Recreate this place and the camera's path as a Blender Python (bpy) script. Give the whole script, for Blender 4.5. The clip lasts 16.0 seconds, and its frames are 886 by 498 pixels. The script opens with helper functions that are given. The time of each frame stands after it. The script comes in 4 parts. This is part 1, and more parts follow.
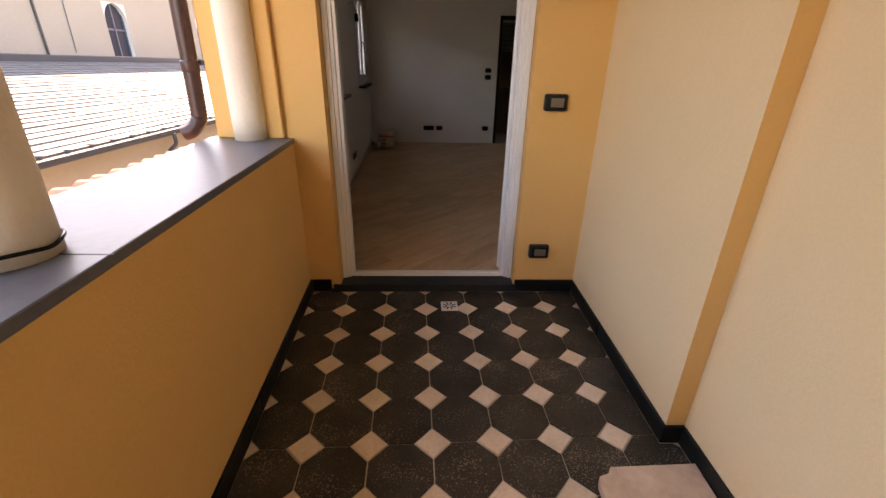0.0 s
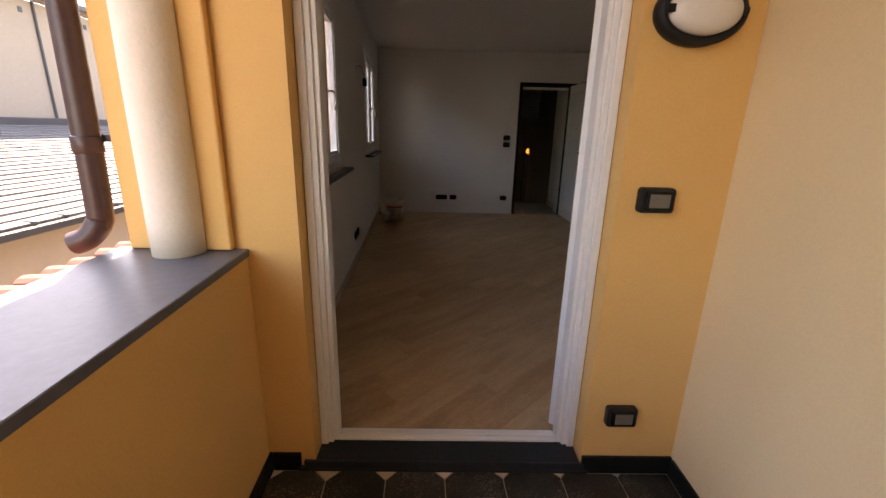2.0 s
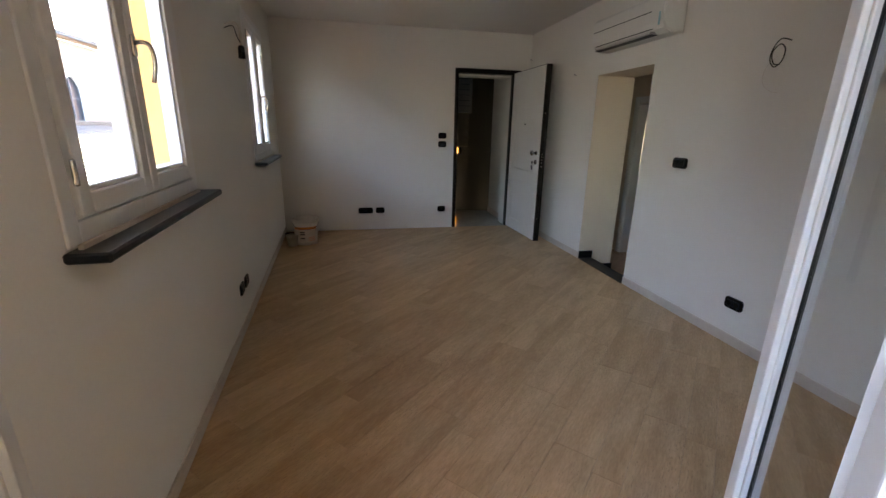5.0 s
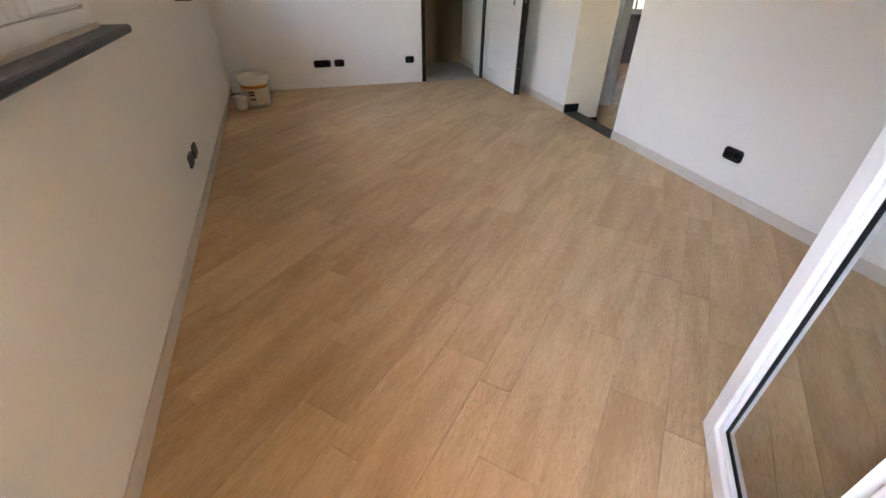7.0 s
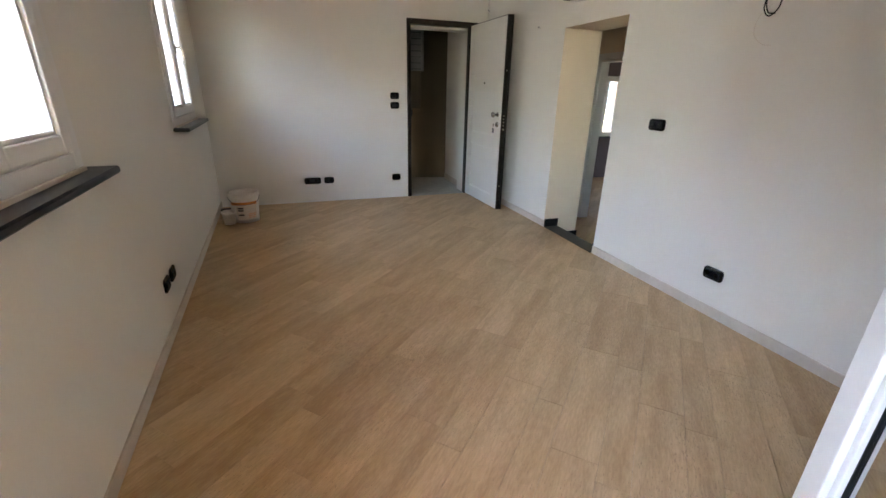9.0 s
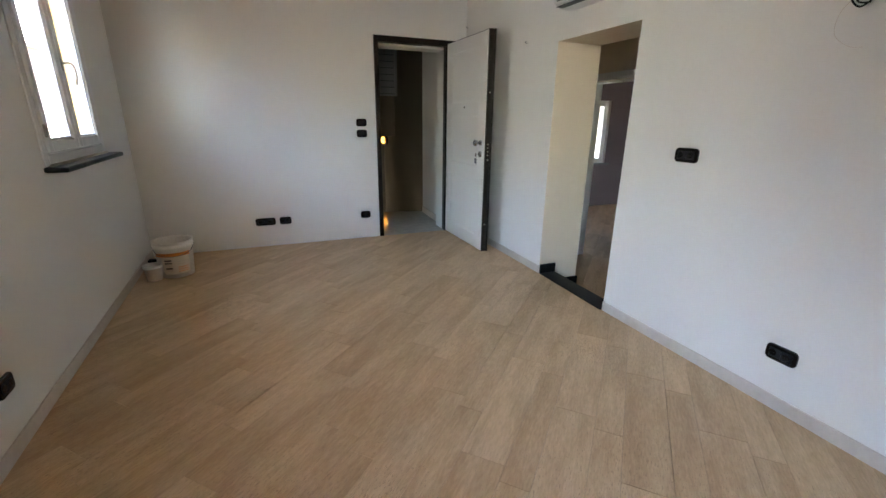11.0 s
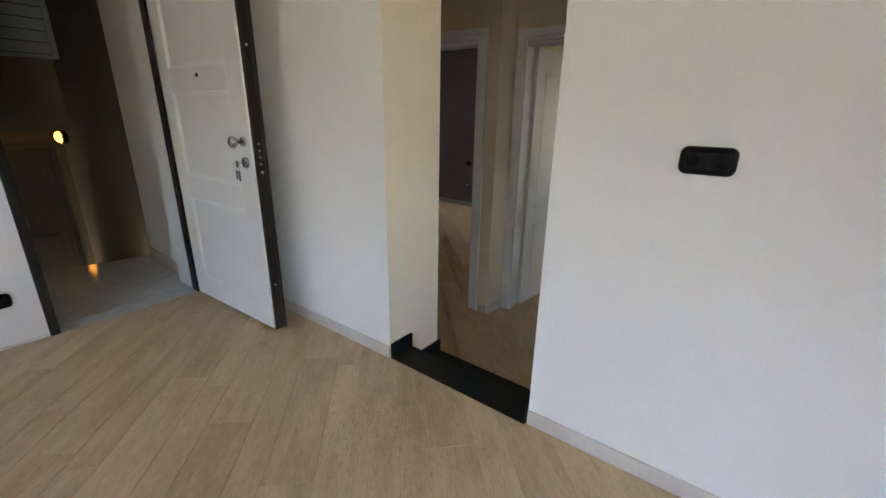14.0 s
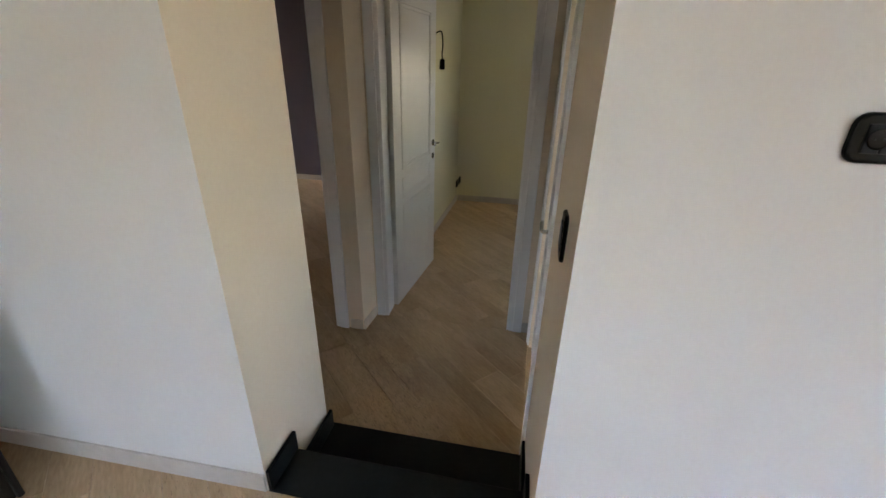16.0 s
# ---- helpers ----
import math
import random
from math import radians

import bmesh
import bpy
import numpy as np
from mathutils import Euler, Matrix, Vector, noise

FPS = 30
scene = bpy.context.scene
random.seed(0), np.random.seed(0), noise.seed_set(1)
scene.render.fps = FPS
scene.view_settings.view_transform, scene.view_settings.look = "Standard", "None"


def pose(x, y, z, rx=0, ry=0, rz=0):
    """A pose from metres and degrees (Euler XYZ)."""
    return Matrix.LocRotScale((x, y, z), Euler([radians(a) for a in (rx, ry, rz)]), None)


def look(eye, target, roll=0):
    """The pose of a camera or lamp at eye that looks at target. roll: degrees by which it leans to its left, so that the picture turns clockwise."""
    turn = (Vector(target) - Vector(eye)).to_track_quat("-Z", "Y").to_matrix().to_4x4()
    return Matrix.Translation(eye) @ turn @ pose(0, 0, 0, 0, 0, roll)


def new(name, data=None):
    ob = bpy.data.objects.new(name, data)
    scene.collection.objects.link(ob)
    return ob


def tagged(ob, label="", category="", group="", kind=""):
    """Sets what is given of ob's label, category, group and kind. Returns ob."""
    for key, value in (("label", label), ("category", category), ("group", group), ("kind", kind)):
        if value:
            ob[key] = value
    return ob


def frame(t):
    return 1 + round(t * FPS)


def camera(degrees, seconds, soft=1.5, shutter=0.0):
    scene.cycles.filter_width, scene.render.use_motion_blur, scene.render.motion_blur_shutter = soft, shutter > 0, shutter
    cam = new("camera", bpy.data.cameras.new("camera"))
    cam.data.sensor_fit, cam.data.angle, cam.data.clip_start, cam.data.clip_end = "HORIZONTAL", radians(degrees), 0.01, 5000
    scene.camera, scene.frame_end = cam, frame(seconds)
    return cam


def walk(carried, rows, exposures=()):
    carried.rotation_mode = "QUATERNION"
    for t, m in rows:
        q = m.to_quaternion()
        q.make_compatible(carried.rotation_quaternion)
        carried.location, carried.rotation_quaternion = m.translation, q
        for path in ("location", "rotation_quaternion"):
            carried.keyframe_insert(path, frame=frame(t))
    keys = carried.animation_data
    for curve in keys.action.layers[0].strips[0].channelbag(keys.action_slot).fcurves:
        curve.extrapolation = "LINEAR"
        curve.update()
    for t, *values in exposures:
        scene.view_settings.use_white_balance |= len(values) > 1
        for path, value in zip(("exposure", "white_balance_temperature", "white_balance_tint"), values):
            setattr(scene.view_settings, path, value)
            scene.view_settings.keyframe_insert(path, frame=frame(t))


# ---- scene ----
cam = camera(93.7, 16.0)
PATH = [
    (0, (0.652, 0.657, 1.356), (0.698, 2.486, 0.548), 1.2),
    (0.5, (0.623, 0.848, 1.357), (0.666, 2.72, 0.655), 1.2),
    (1, (0.572, 1.078, 1.386), (0.606, 2.972, 0.744), 1.1),
    (1.5, (0.565, 1.34, 1.382), (0.587, 3.245, 0.774), 1.1),
    (2, (0.565, 1.611, 1.405), (0.571, 3.532, 0.850), 1.5),
    (2.5, (0.514, 1.884, 1.398), (0.556, 3.815, 0.878), 1.3),
    (3, (0.471, 2.106, 1.393), (0.575, 4.039, 0.891), 1.0),
    (3.5, (0.486, 2.361, 1.392), (0.625, 4.293, 0.895), 0.7),
    (5.8, (0.458, 3.18, 1.344), (0.94, 4.986, 0.632), 1.0),
    (6, (0.468, 3.199, 1.328), (0.945, 4.961, 0.511), 0.7),
    (6.5, (0.446, 3.233, 1.282), (0.927, 4.873, 0.243), 0.6),
    (7, (0.418, 3.253, 1.262), (0.89, 4.835, 0.133), 0.7),
    (7.5, (0.423, 3.269, 1.273), (0.907, 4.854, 0.153), 0.6),
    (8, (0.426, 3.278, 1.316), (0.974, 4.964, 0.39), 0.9),
    (8.5, (0.436, 3.313, 1.354), (1.023, 5.069, 0.598), 1.0),
    (9, (0.456, 3.373, 1.357), (1.052, 5.145, 0.646), 1.2),
    (9.2, (0.475, 3.426, 1.37), (1.069, 5.204, 0.673), 1.2),
    (11.5, (0.860, 4.360, 1.311), (1.632, 6.112, 0.731), 0.5),
    (12, (0.943, 4.642, 1.280), (1.893, 6.308, 0.716), 1.6),
    (12.5, (1.043, 4.913, 1.294), (2.124, 6.499, 0.731), 0.7),
    (13, (1.226, 5.184, 1.281), (2.341, 6.746, 0.721), 0.5),
    (13.5, (1.361, 5.446, 1.264), (2.668, 6.844, 0.682), 1.9),
    (14, (1.477, 5.699, 1.284), (2.979, 6.859, 0.654), 0.9),
    (14.5, (1.600, 5.876, 1.264), (3.127, 7.000, 0.627), -0.7),
    (15, (1.780, 6.043, 1.259), (3.363, 7.077, 0.604), -0.6),
    (15.5, (1.960, 6.235, 1.240), (3.689, 6.910, 0.497), -0.2),
    (16, (2.088, 6.426, 1.257), (3.882, 6.761, 0.440), 1.2),
]
EXPOSURES = [(0.0, 3.47, 9500, 27), (1.5, 3.42, 9500, 27), (2.5, 3.47, 8800, 21), (3.0, 4.0, 7700, 14), (3.7, 4.33, 7400, 15), (6.0, 5.4, 8250, 17), (7.0, 5.95, 8500, 18), (8.0, 5.75, 8500, 18), (9.2, 5.75, 7850, 14), (12.5, 5.82, 7350, 13), (14.0, 5.78, 7800, 15), (16.0, 5.8, 8000, 17)]
walk(cam, [(t, look(eye, target, roll)) for t, eye, target, roll in PATH], EXPOSURES)

# ---- light ----
SUN = Vector((-0.25, 0.55, 0.80)).normalized()
world = bpy.data.worlds.new("sky")
scene.world = world
world.use_nodes = True
wn = world.node_tree.nodes
sky = wn.new("ShaderNodeTexSky")
sky.sky_type, sky.sun_disc = "NISHITA", False
sky.sun_elevation = math.asin(SUN.z)
sky.sun_rotation = math.atan2(SUN.x, SUN.y)
wn["Background"].inputs["Strength"].default_value = 0.15
world.node_tree.links.new(sky.outputs[0], wn["Background"].inputs["Color"])
sun = new("sun", bpy.data.lights.new("sun", "SUN"))
sun.data.energy, sun.data.angle, sun.data.color = 3.6, radians(0.5), (1.0, 0.94, 0.86)
sun.matrix_world = look(SUN * 30, (0, 0, 0))


# ---- materials ----
def material(name, base, rough=0.6, metal=0.0, dark=None, scale=3.0, fine=60.0, bump=0.1, amount=0.5, stretch=None,
             turn=0.0, vary=0.0, spec=0.5, dist=0.01, specks=None):
    """Two colours mixed by a large and a fine noise, with fine relief; stretch and turn lay a grain."""
    m = bpy.data.materials.new(name)
    m.use_nodes = True
    n, l = m.node_tree.nodes, m.node_tree.links
    b = n["Principled BSDF"]
    b.inputs["Roughness"].default_value, b.inputs["Metallic"].default_value = rough, metal
    b.inputs["Specular IOR Level"].default_value = spec
    tc, mp = n.new("ShaderNodeTexCoord"), n.new("ShaderNodeMapping")
    l.new(tc.outputs["Object"], mp.inputs["Vector"])
    mp.inputs["Rotation"].default_value = (0, 0, radians(turn))
    vec = mp.outputs[0]
    if stretch:
        st = n.new("ShaderNodeMapping")
        st.inputs["Scale"].default_value = stretch
        l.new(vec, st.inputs["Vector"])
        vec = st.outputs[0]
    info = n.new("ShaderNodeObjectInfo")
    if vary:
        mul = n.new("ShaderNodeMath")
        mul.operation, mul.inputs[1].default_value = "MULTIPLY", 37.0
        l.new(info.outputs["Random"], mul.inputs[0])
        add = n.new("ShaderNodeVectorMath")
        l.new(vec, add.inputs[0])
        l.new(mul.outputs[0], add.inputs[1])
        vec = add.outputs[0]
    big, small = n.new("ShaderNodeTexNoise"), n.new("ShaderNodeTexNoise")
    for node, s, d in ((big, scale, 4), (small, fine, 3)):
        node.inputs["Scale"].default_value, node.inputs["Detail"].default_value = s, d
        l.new(vec, node.inputs["Vector"])
    mixf = n.new("ShaderNodeMath")
    mixf.operation = "MULTIPLY_ADD"
    mixf.inputs[1].default_value, mixf.use_clamp = 0.45, True
    half = n.new("ShaderNodeMath")
    half.operation, half.inputs[1].default_value = "MULTIPLY", 0.55
    l.new(big.outputs["Fac"], half.inputs[0])
    l.new(small.outputs["Fac"], mixf.inputs[0])
    l.new(half.outputs[0], mixf.inputs[2])
    ramp = n.new("ShaderNodeMapRange")
    ramp.inputs["From Min"].default_value, ramp.inputs["From Max"].default_value = 0.32, 0.68
    l.new(mixf.outputs[0], ramp.inputs["Value"])
    fac = ramp.outputs[0]
    if vary:
        sh = n.new("ShaderNodeMath")
        sh.operation, sh.inputs[1].default_value, sh.use_clamp = "MULTIPLY_ADD", vary, True
        sub = n.new("ShaderNodeMath")
        sub.operation, sub.inputs[1].default_value = "SUBTRACT", vary / 2
        l.new(info.outputs["Random"], sh.inputs[0])
        l.new(fac, sub.inputs[0])
        l.new(sub.outputs[0], sh.inputs[2])
        fac = sh.outputs[0]
    mix = n.new("ShaderNodeMix")
    mix.data_type = "RGBA"
    dark = dark or tuple(c * (1 - 0.2 * amount) for c in base)
    mix.inputs[6].default_value, mix.inputs[7].default_value = (*dark, 1), (*base, 1)
    l.new(fac, mix.inputs[0])
    colour = mix.outputs[2]
    if specks:
        tiny = n.new("ShaderNodeTexNoise")
        tiny.inputs["Scale"].default_value, tiny.inputs["Detail"].default_value = specks[0], 2
        l.new(vec, tiny.inputs["Vector"])
        patch_ = n.new("ShaderNodeTexNoise")
        patch_.inputs["Scale"].default_value = specks[0] / 28
        l.new(tc.outputs["Object"], patch_.inputs["Vector"])
        both = n.new("ShaderNodeMath")
        both.operation, both.inputs[1].default_value = "MULTIPLY_ADD", 0.5
        l.new(patch_.outputs["Fac"], both.inputs[0])
        l.new(tiny.outputs["Fac"], both.inputs[2])
        cut = n.new("ShaderNodeMapRange")
        cut.inputs["From Min"].default_value, cut.inputs["From Max"].default_value = specks[2], specks[2] + 0.07
        cut.inputs["To Max"].default_value = 0.7
        l.new(both.outputs[0], cut.inputs["Value"])
        over = n.new("ShaderNodeMix")
        over.data_type = "RGBA"
        l.new(cut.outputs[0], over.inputs[0])
        l.new(colour, over.inputs[6])
        over.inputs[7].default_value = (*specks[1], 1)
        colour = over.outputs[2]
    l.new(colour, b.inputs["Base Color"])
    if bump:
        bp = n.new("ShaderNodeBump")
        bp.inputs["Strength"].default_value, bp.inputs["Distance"].default_value = bump, dist
        l.new(small.outputs["Fac"], bp.inputs["Height"])
        l.new(bp.outputs[0], b.inputs["Normal"])
    return m


def glass_material(name, tint=(0.95, 0.97, 0.97), rough=0.0):
    m = bpy.data.materials.new(name)
    m.use_nodes = True
    b = m.node_tree.nodes["Principled BSDF"]
    b.inputs["Base Color"].default_value = (*tint, 1)
    b.inputs["Transmission Weight"].default_value, b.inputs["Roughness"].default_value, b.inputs["IOR"].default_value = 1, rough, 1.1
    return m


def lamp_material(name, colour, power):
    m = bpy.data.materials.new(name)
    m.use_nodes = True
    b = m.node_tree.nodes["Principled BSDF"]
    b.inputs["Emission Color"].default_value, b.inputs["Emission Strength"].default_value = (*colour, 1), power
    return m


WHITE = material("white_plaster", (0.80, 0.785, 0.74), 0.85, dark=(0.765, 0.75, 0.705), scale=1.3, fine=90, bump=0.12, dist=0.004)
CEIL = material("ceiling_paint", (0.80, 0.78, 0.74), 0.9, dark=(0.76, 0.74, 0.70), scale=1.0, fine=70, bump=0.08, dist=0.004)
YELLOW = material("yellow_plaster", (0.80, 0.485, 0.185), 0.85, dark=(0.74, 0.43, 0.15), scale=1.6, fine=110, bump=0.2, dist=0.005)
CREAM = material("cream_plaster", (0.80, 0.615, 0.365), 0.85, dark=(0.75, 0.56, 0.32), scale=1.2, fine=110, bump=0.2, dist=0.005)
COLUMN = material("column_paint", (0.80, 0.73, 0.62), 0.8, dark=(0.75, 0.66, 0.53), scale=5, fine=60, bump=0.35, dist=0.006)
SLATE = material("slate_sill", (0.14, 0.148, 0.17), 0.40, dark=(0.105, 0.11, 0.125), scale=2, fine=40, bump=0.15, dist=0.003, spec=0.3)
INNERSILL = material("dark_inner_slate", (0.026, 0.029, 0.034), 0.4, dark=(0.016, 0.018, 0.021), scale=3, fine=40, bump=0.1, dist=0.003, spec=0.25)
BLACKSTONE = material("black_stone", (0.012, 0.014, 0.014), 0.35, dark=(0.006, 0.007, 0.007), scale=4, fine=50, bump=0.1, dist=0.003, spec=0.2)
OCT = material("dark_octagon_tile", (0.050, 0.044, 0.035), 0.45, dark=(0.016, 0.014, 0.011), scale=7, fine=120, bump=0.3, vary=0.5, dist=0.003, spec=0.3,
               specks=(150, (0.24, 0.205, 0.16), 0.86))
DIAMOND = material("pale_stone_tile", (0.76, 0.64, 0.51), 0.55, dark=(0.58, 0.46, 0.34), scale=9, fine=80, bump=0.2, vary=0.5, dist=0.003)
GROUT = material("grout", (0.52, 0.45, 0.35), 0.9, scale=8, bump=0.2)
PLANK = material("wood_effect_plank", (0.66, 0.46, 0.275), 0.48, dark=(0.44, 0.285, 0.155), scale=1.6, fine=15, bump=0.12,
                 stretch=(1.6, 8, 1), turn=-45, vary=0.46, dist=0.003, spec=0.38, specks=(30, (0.31, 0.19, 0.105), 0.885))
PLANKGAP = material("plank_joint", (0.38, 0.27, 0.17), 0.9, scale=8, bump=0.1)
SKIRT = material("grey_beige_skirting", (0.63, 0.57, 0.50), 0.5, dark=(0.55, 0.49, 0.42), scale=4, fine=30, bump=0.06)
FRAMEWHITE = material("white_lacquer", (0.80, 0.80, 0.79), 0.35, scale=3, fine=40, bump=0.02, amount=0.2)
DOORWHITE = material("white_door_paint", (0.78, 0.77, 0.73), 0.4, scale=3, fine=60, bump=0.03, amount=0.25)
DARKWOOD = material("dark_brown_frame", (0.020, 0.014, 0.010), 0.45, dark=(0.010, 0.007, 0.005), scale=4, fine=40, bump=0.1, stretch=(10, 10, 1), spec=0.25)
PLASTIC = material("black_plastic", (0.006, 0.0065, 0.007), 0.25, scale=4, bump=0.0, spec=0.25)
PLASTICMAT = material("dark_grey_plastic", (0.011, 0.0115, 0.0125), 0.5, scale=4, bump=0.02, spec=0.25)
SOCKETGREY = material("smoked_cover", (0.16, 0.14, 0.11), 0.25, scale=12, bump=0.0)
CHROME = material("satin_chrome", (0.55, 0.55, 0.55), 0.25, 1.0, scale=8, bump=0.0, amount=0.3)
COPPER = material("brown_downpipe_paint", (0.075, 0.034, 0.026), 0.4, dark=(0.040, 0.020, 0.017), scale=7, fine=35, bump=0.1, specks=(40, (0.35, 0.28, 0.24), 0.98))
MARBLE = material("grey_marble", (0.70, 0.70, 0.66), 0.10, dark=(0.50, 0.51, 0.49), scale=2.6, fine=14, bump=0.01)
# olive plaster with the stairwell's shade worked into its low base colour
STAIRSHADE = material("shaded_stair_plaster", (0.135, 0.118, 0.08), 0.9, dark=(0.11, 0.096, 0.064), scale=1.5, fine=80, bump=0.2)
STAIRDOOR = material("dark_olive_door", (0.035, 0.031, 0.018), 0.5, dark=(0.024, 0.021, 0.012), scale=4, fine=40, bump=0.1, stretch=(10, 10, 1))
SHUTTER = material("grey_cabinet_paint", (0.22, 0.25, 0.27), 0.5, scale=3, bump=0.05)
PLASTICWHITE = material("white_plastic", (0.78, 0.78, 0.75), 0.35, scale=3, bump=0.0, amount=0.2)
BUCKET = material("white_bucket_plastic", (0.84, 0.81, 0.76), 0.45, dark=(0.72, 0.68, 0.62), scale=9, fine=50, bump=0.03)
ORANGE = material("orange_label", (0.75, 0.27, 0.05), 0.5, scale=10, bump=0.0)
PAPER = material("label_print", (0.70, 0.62, 0.52), 0.6, scale=12, bump=0.0)
CYAN = material("pale_blue_sticker", (0.30, 0.55, 0.62), 0.5, scale=10, bump=0.0)
CHURCH = material("pale_render_facade", (0.31, 0.255, 0.20), 0.9, dark=(0.275, 0.225, 0.175), scale=0.6, fine=12, bump=0.1)
REVEAL = material("white_reveal", (0.6, 0.59, 0.57), 0.9, scale=1, bump=0.05)
ROOFSLATE = material("pale_roof_slate", (0.145, 0.145, 0.147), 0.6, dark=(0.09, 0.09, 0.093), scale=1.5, fine=9, bump=0.2, vary=0.3)
LEAD = material("lead_grey_metal", (0.10, 0.11, 0.13), 0.5, 0.3, scale=3, bump=0.05)
TERRACOTTA = material("red_clay_tile", (0.17, 0.055, 0.042), 0.8, dark=(0.10, 0.032, 0.025), scale=6, fine=40, bump=0.3, vary=0.5)
PINK = material("pink_facade", (0.38, 0.17, 0.16), 0.9, scale=0.6, fine=10, bump=0.1)
OCHRE = material("ochre_facade", (0.74, 0.56, 0.32), 0.9, scale=0.6, fine=10, bump=0.1)
DARKGLASS = material("dark_window_glass", (0.03, 0.035, 0.045), 0.15, scale=2, bump=0.0, spec=0.2)
GROUND = material("courtyard_ground", (0.22, 0.21, 0.19), 0.9, scale=0.8, fine=12, bump=0.2)
BEIGESTONE = material("beige_marble_offcut", (0.66, 0.53, 0.42), 0.4, dark=(0.47, 0.34, 0.25), scale=8, fine=30, bump=0.1)
# lilac-grey plaster, darkened: the unlit room's shade is put into this colour
LILACSHADE = material("shaded_lilac_plaster", (0.135, 0.105, 0.115), 0.9, dark=(0.11, 0.088, 0.096), scale=1.2, fine=80, bump=0.1)
BACKROOM = material("pale_yellow_plaster", (0.74, 0.70, 0.50), 0.9, dark=(0.70, 0.66, 0.46), scale=1.2, fine=80, bump=0.1)
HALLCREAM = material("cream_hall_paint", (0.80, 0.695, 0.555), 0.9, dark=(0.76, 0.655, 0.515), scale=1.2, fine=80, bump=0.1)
DARKMETAL = material("dark_gutter_metal", (0.035, 0.036, 0.042), 0.5, 0.2, scale=3, bump=0.05)
MILK = material("milky_lamp_glass", (0.74, 0.69, 0.63), 0.2, scale=5, bump=0.0, amount=0.3)
PANE = glass_material("window_glass")
STAIRGLOW = lamp_material("warm_lamp_glow", (1.0, 0.42, 0.07), 0.14)


# ---- mesh helpers ----
def obj(name, verts, faces, mats, parent=None, slots=None, smooth=False):
    me = bpy.data.meshes.new(name)
    me.from_pydata([tuple(v) for v in verts], [], faces)
    for m in (mats if isinstance(mats, (list, tuple)) else [mats]):
        me.materials.append(m)
    if slots:
        me.polygons.foreach_set("material_index", slots)
    if smooth:
        me.polygons.foreach_set("use_smooth", [True] * len(me.polygons))
    me.update()
    ob = new(name, me)
    if parent:
        ob.parent = parent
    return ob


def from_bm(name, bm, mat, parent=None, smooth=False, m=None):
    bmesh.ops.recalc_face_normals(bm, faces=bm.faces)
    me = bpy.data.meshes.new(name)
    bm.to_mesh(me)
    bm.free()
    me.materials.append(mat)
    if smooth:
        me.polygons.foreach_set("use_smooth", [True] * len(me.polygons))
    ob = new(name, me)
    if parent:
        ob.parent = parent
    if m:
        ob.matrix_basis = m
    return ob


def add_box(bm, x0, x1, y0, y1, z0, z1, bevel=0.0, segs=2):
    r = bmesh.ops.create_cube(bm, size=1, matrix=Matrix.Translation(((x0 + x1) / 2, (y0 + y1) / 2, (z0 + z1) / 2))
                              @ Matrix.Diagonal((x1 - x0, y1 - y0, z1 - z0, 1)))
    if bevel:
        es = list({e for v in r["verts"] for e in v.link_edges})
        bmesh.ops.bevel(bm, geom=es, offset=bevel, segments=segs, affect="EDGES", profile=0.5)


def boxes(name, mat, parent, *bs, bevel=0.0, segs=2, m=None):
    """One mesh of several bevelled blocks, each x0, x1, y0, y1, z0, z1."""
    bm = bmesh.new()
    for b in bs:
        add_box(bm, *b, bevel=bevel, segs=segs)
    return from_bm(name, bm, mat, parent, m=m)


def lathe(name, profile, mat, parent=None, n=32, m=None):
    """Turned about z from (radius, height) pairs."""
    verts, faces = [], []
    for r, z in profile:
        verts += [(r * math.cos(2 * math.pi * i / n), r * math.sin(2 * math.pi * i / n), z) for i in range(n)]
    for k in range(len(profile) - 1):
        faces += [(k * n + i, k * n + (i + 1) % n, (k + 1) * n + (i + 1) % n, (k + 1) * n + i) for i in range(n)]
    faces += [tuple(range(n))[::-1], tuple((len(profile) - 1) * n + i for i in range(n))]
    ob = obj(name, verts, faces, mat, parent, smooth=True)
    if m:
        ob.matrix_basis = m
    return ob


def tube(name, points, r, mat, parent=None, cyclic=False):
    cu = bpy.data.curves.new(name, "CURVE")
    cu.dimensions, cu.bevel_depth, cu.bevel_resolution, cu.use_fill_caps = "3D", r, 4, True
    sp = cu.splines.new("POLY")
    pts = [Vector(p) for p in points]
    fine = []
    count = len(pts)
    for i in range(count if cyclic else count - 1):
        p0, p1, p2, p3 = (pts[(i + k) % count] if cyclic else pts[min(max(i + k, 0), count - 1)] for k in (-1, 0, 1, 2))
        for s in range(6):
            t = s / 6
            fine.append(0.5 * ((2 * p1) + (p2 - p0) * t + (2 * p0 - 5 * p1 + 4 * p2 - p3) * t * t + (3 * p1 - p0 - 3 * p2 + p3) * t ** 3))
    if not cyclic:
        fine.append(pts[-1])
    sp.points.add(len(fine) - 1)
    for q, p in zip(sp.points, fine):
        q.co = (*p, 1)
    sp.use_cyclic_u = cyclic
    cu.materials.append(mat)
    tmp = bpy.data.objects.new(name, cu)
    me = bpy.data.meshes.new_from_object(tmp)
    bpy.data.objects.remove(tmp)
    ob = new(name, me)
    if parent:
        ob.parent = parent
    return ob


def empty(name, m, label, category, group="", kind=""):
    e = new(name)
    e.matrix_basis = m
    return tagged(e, label, category, group, kind)


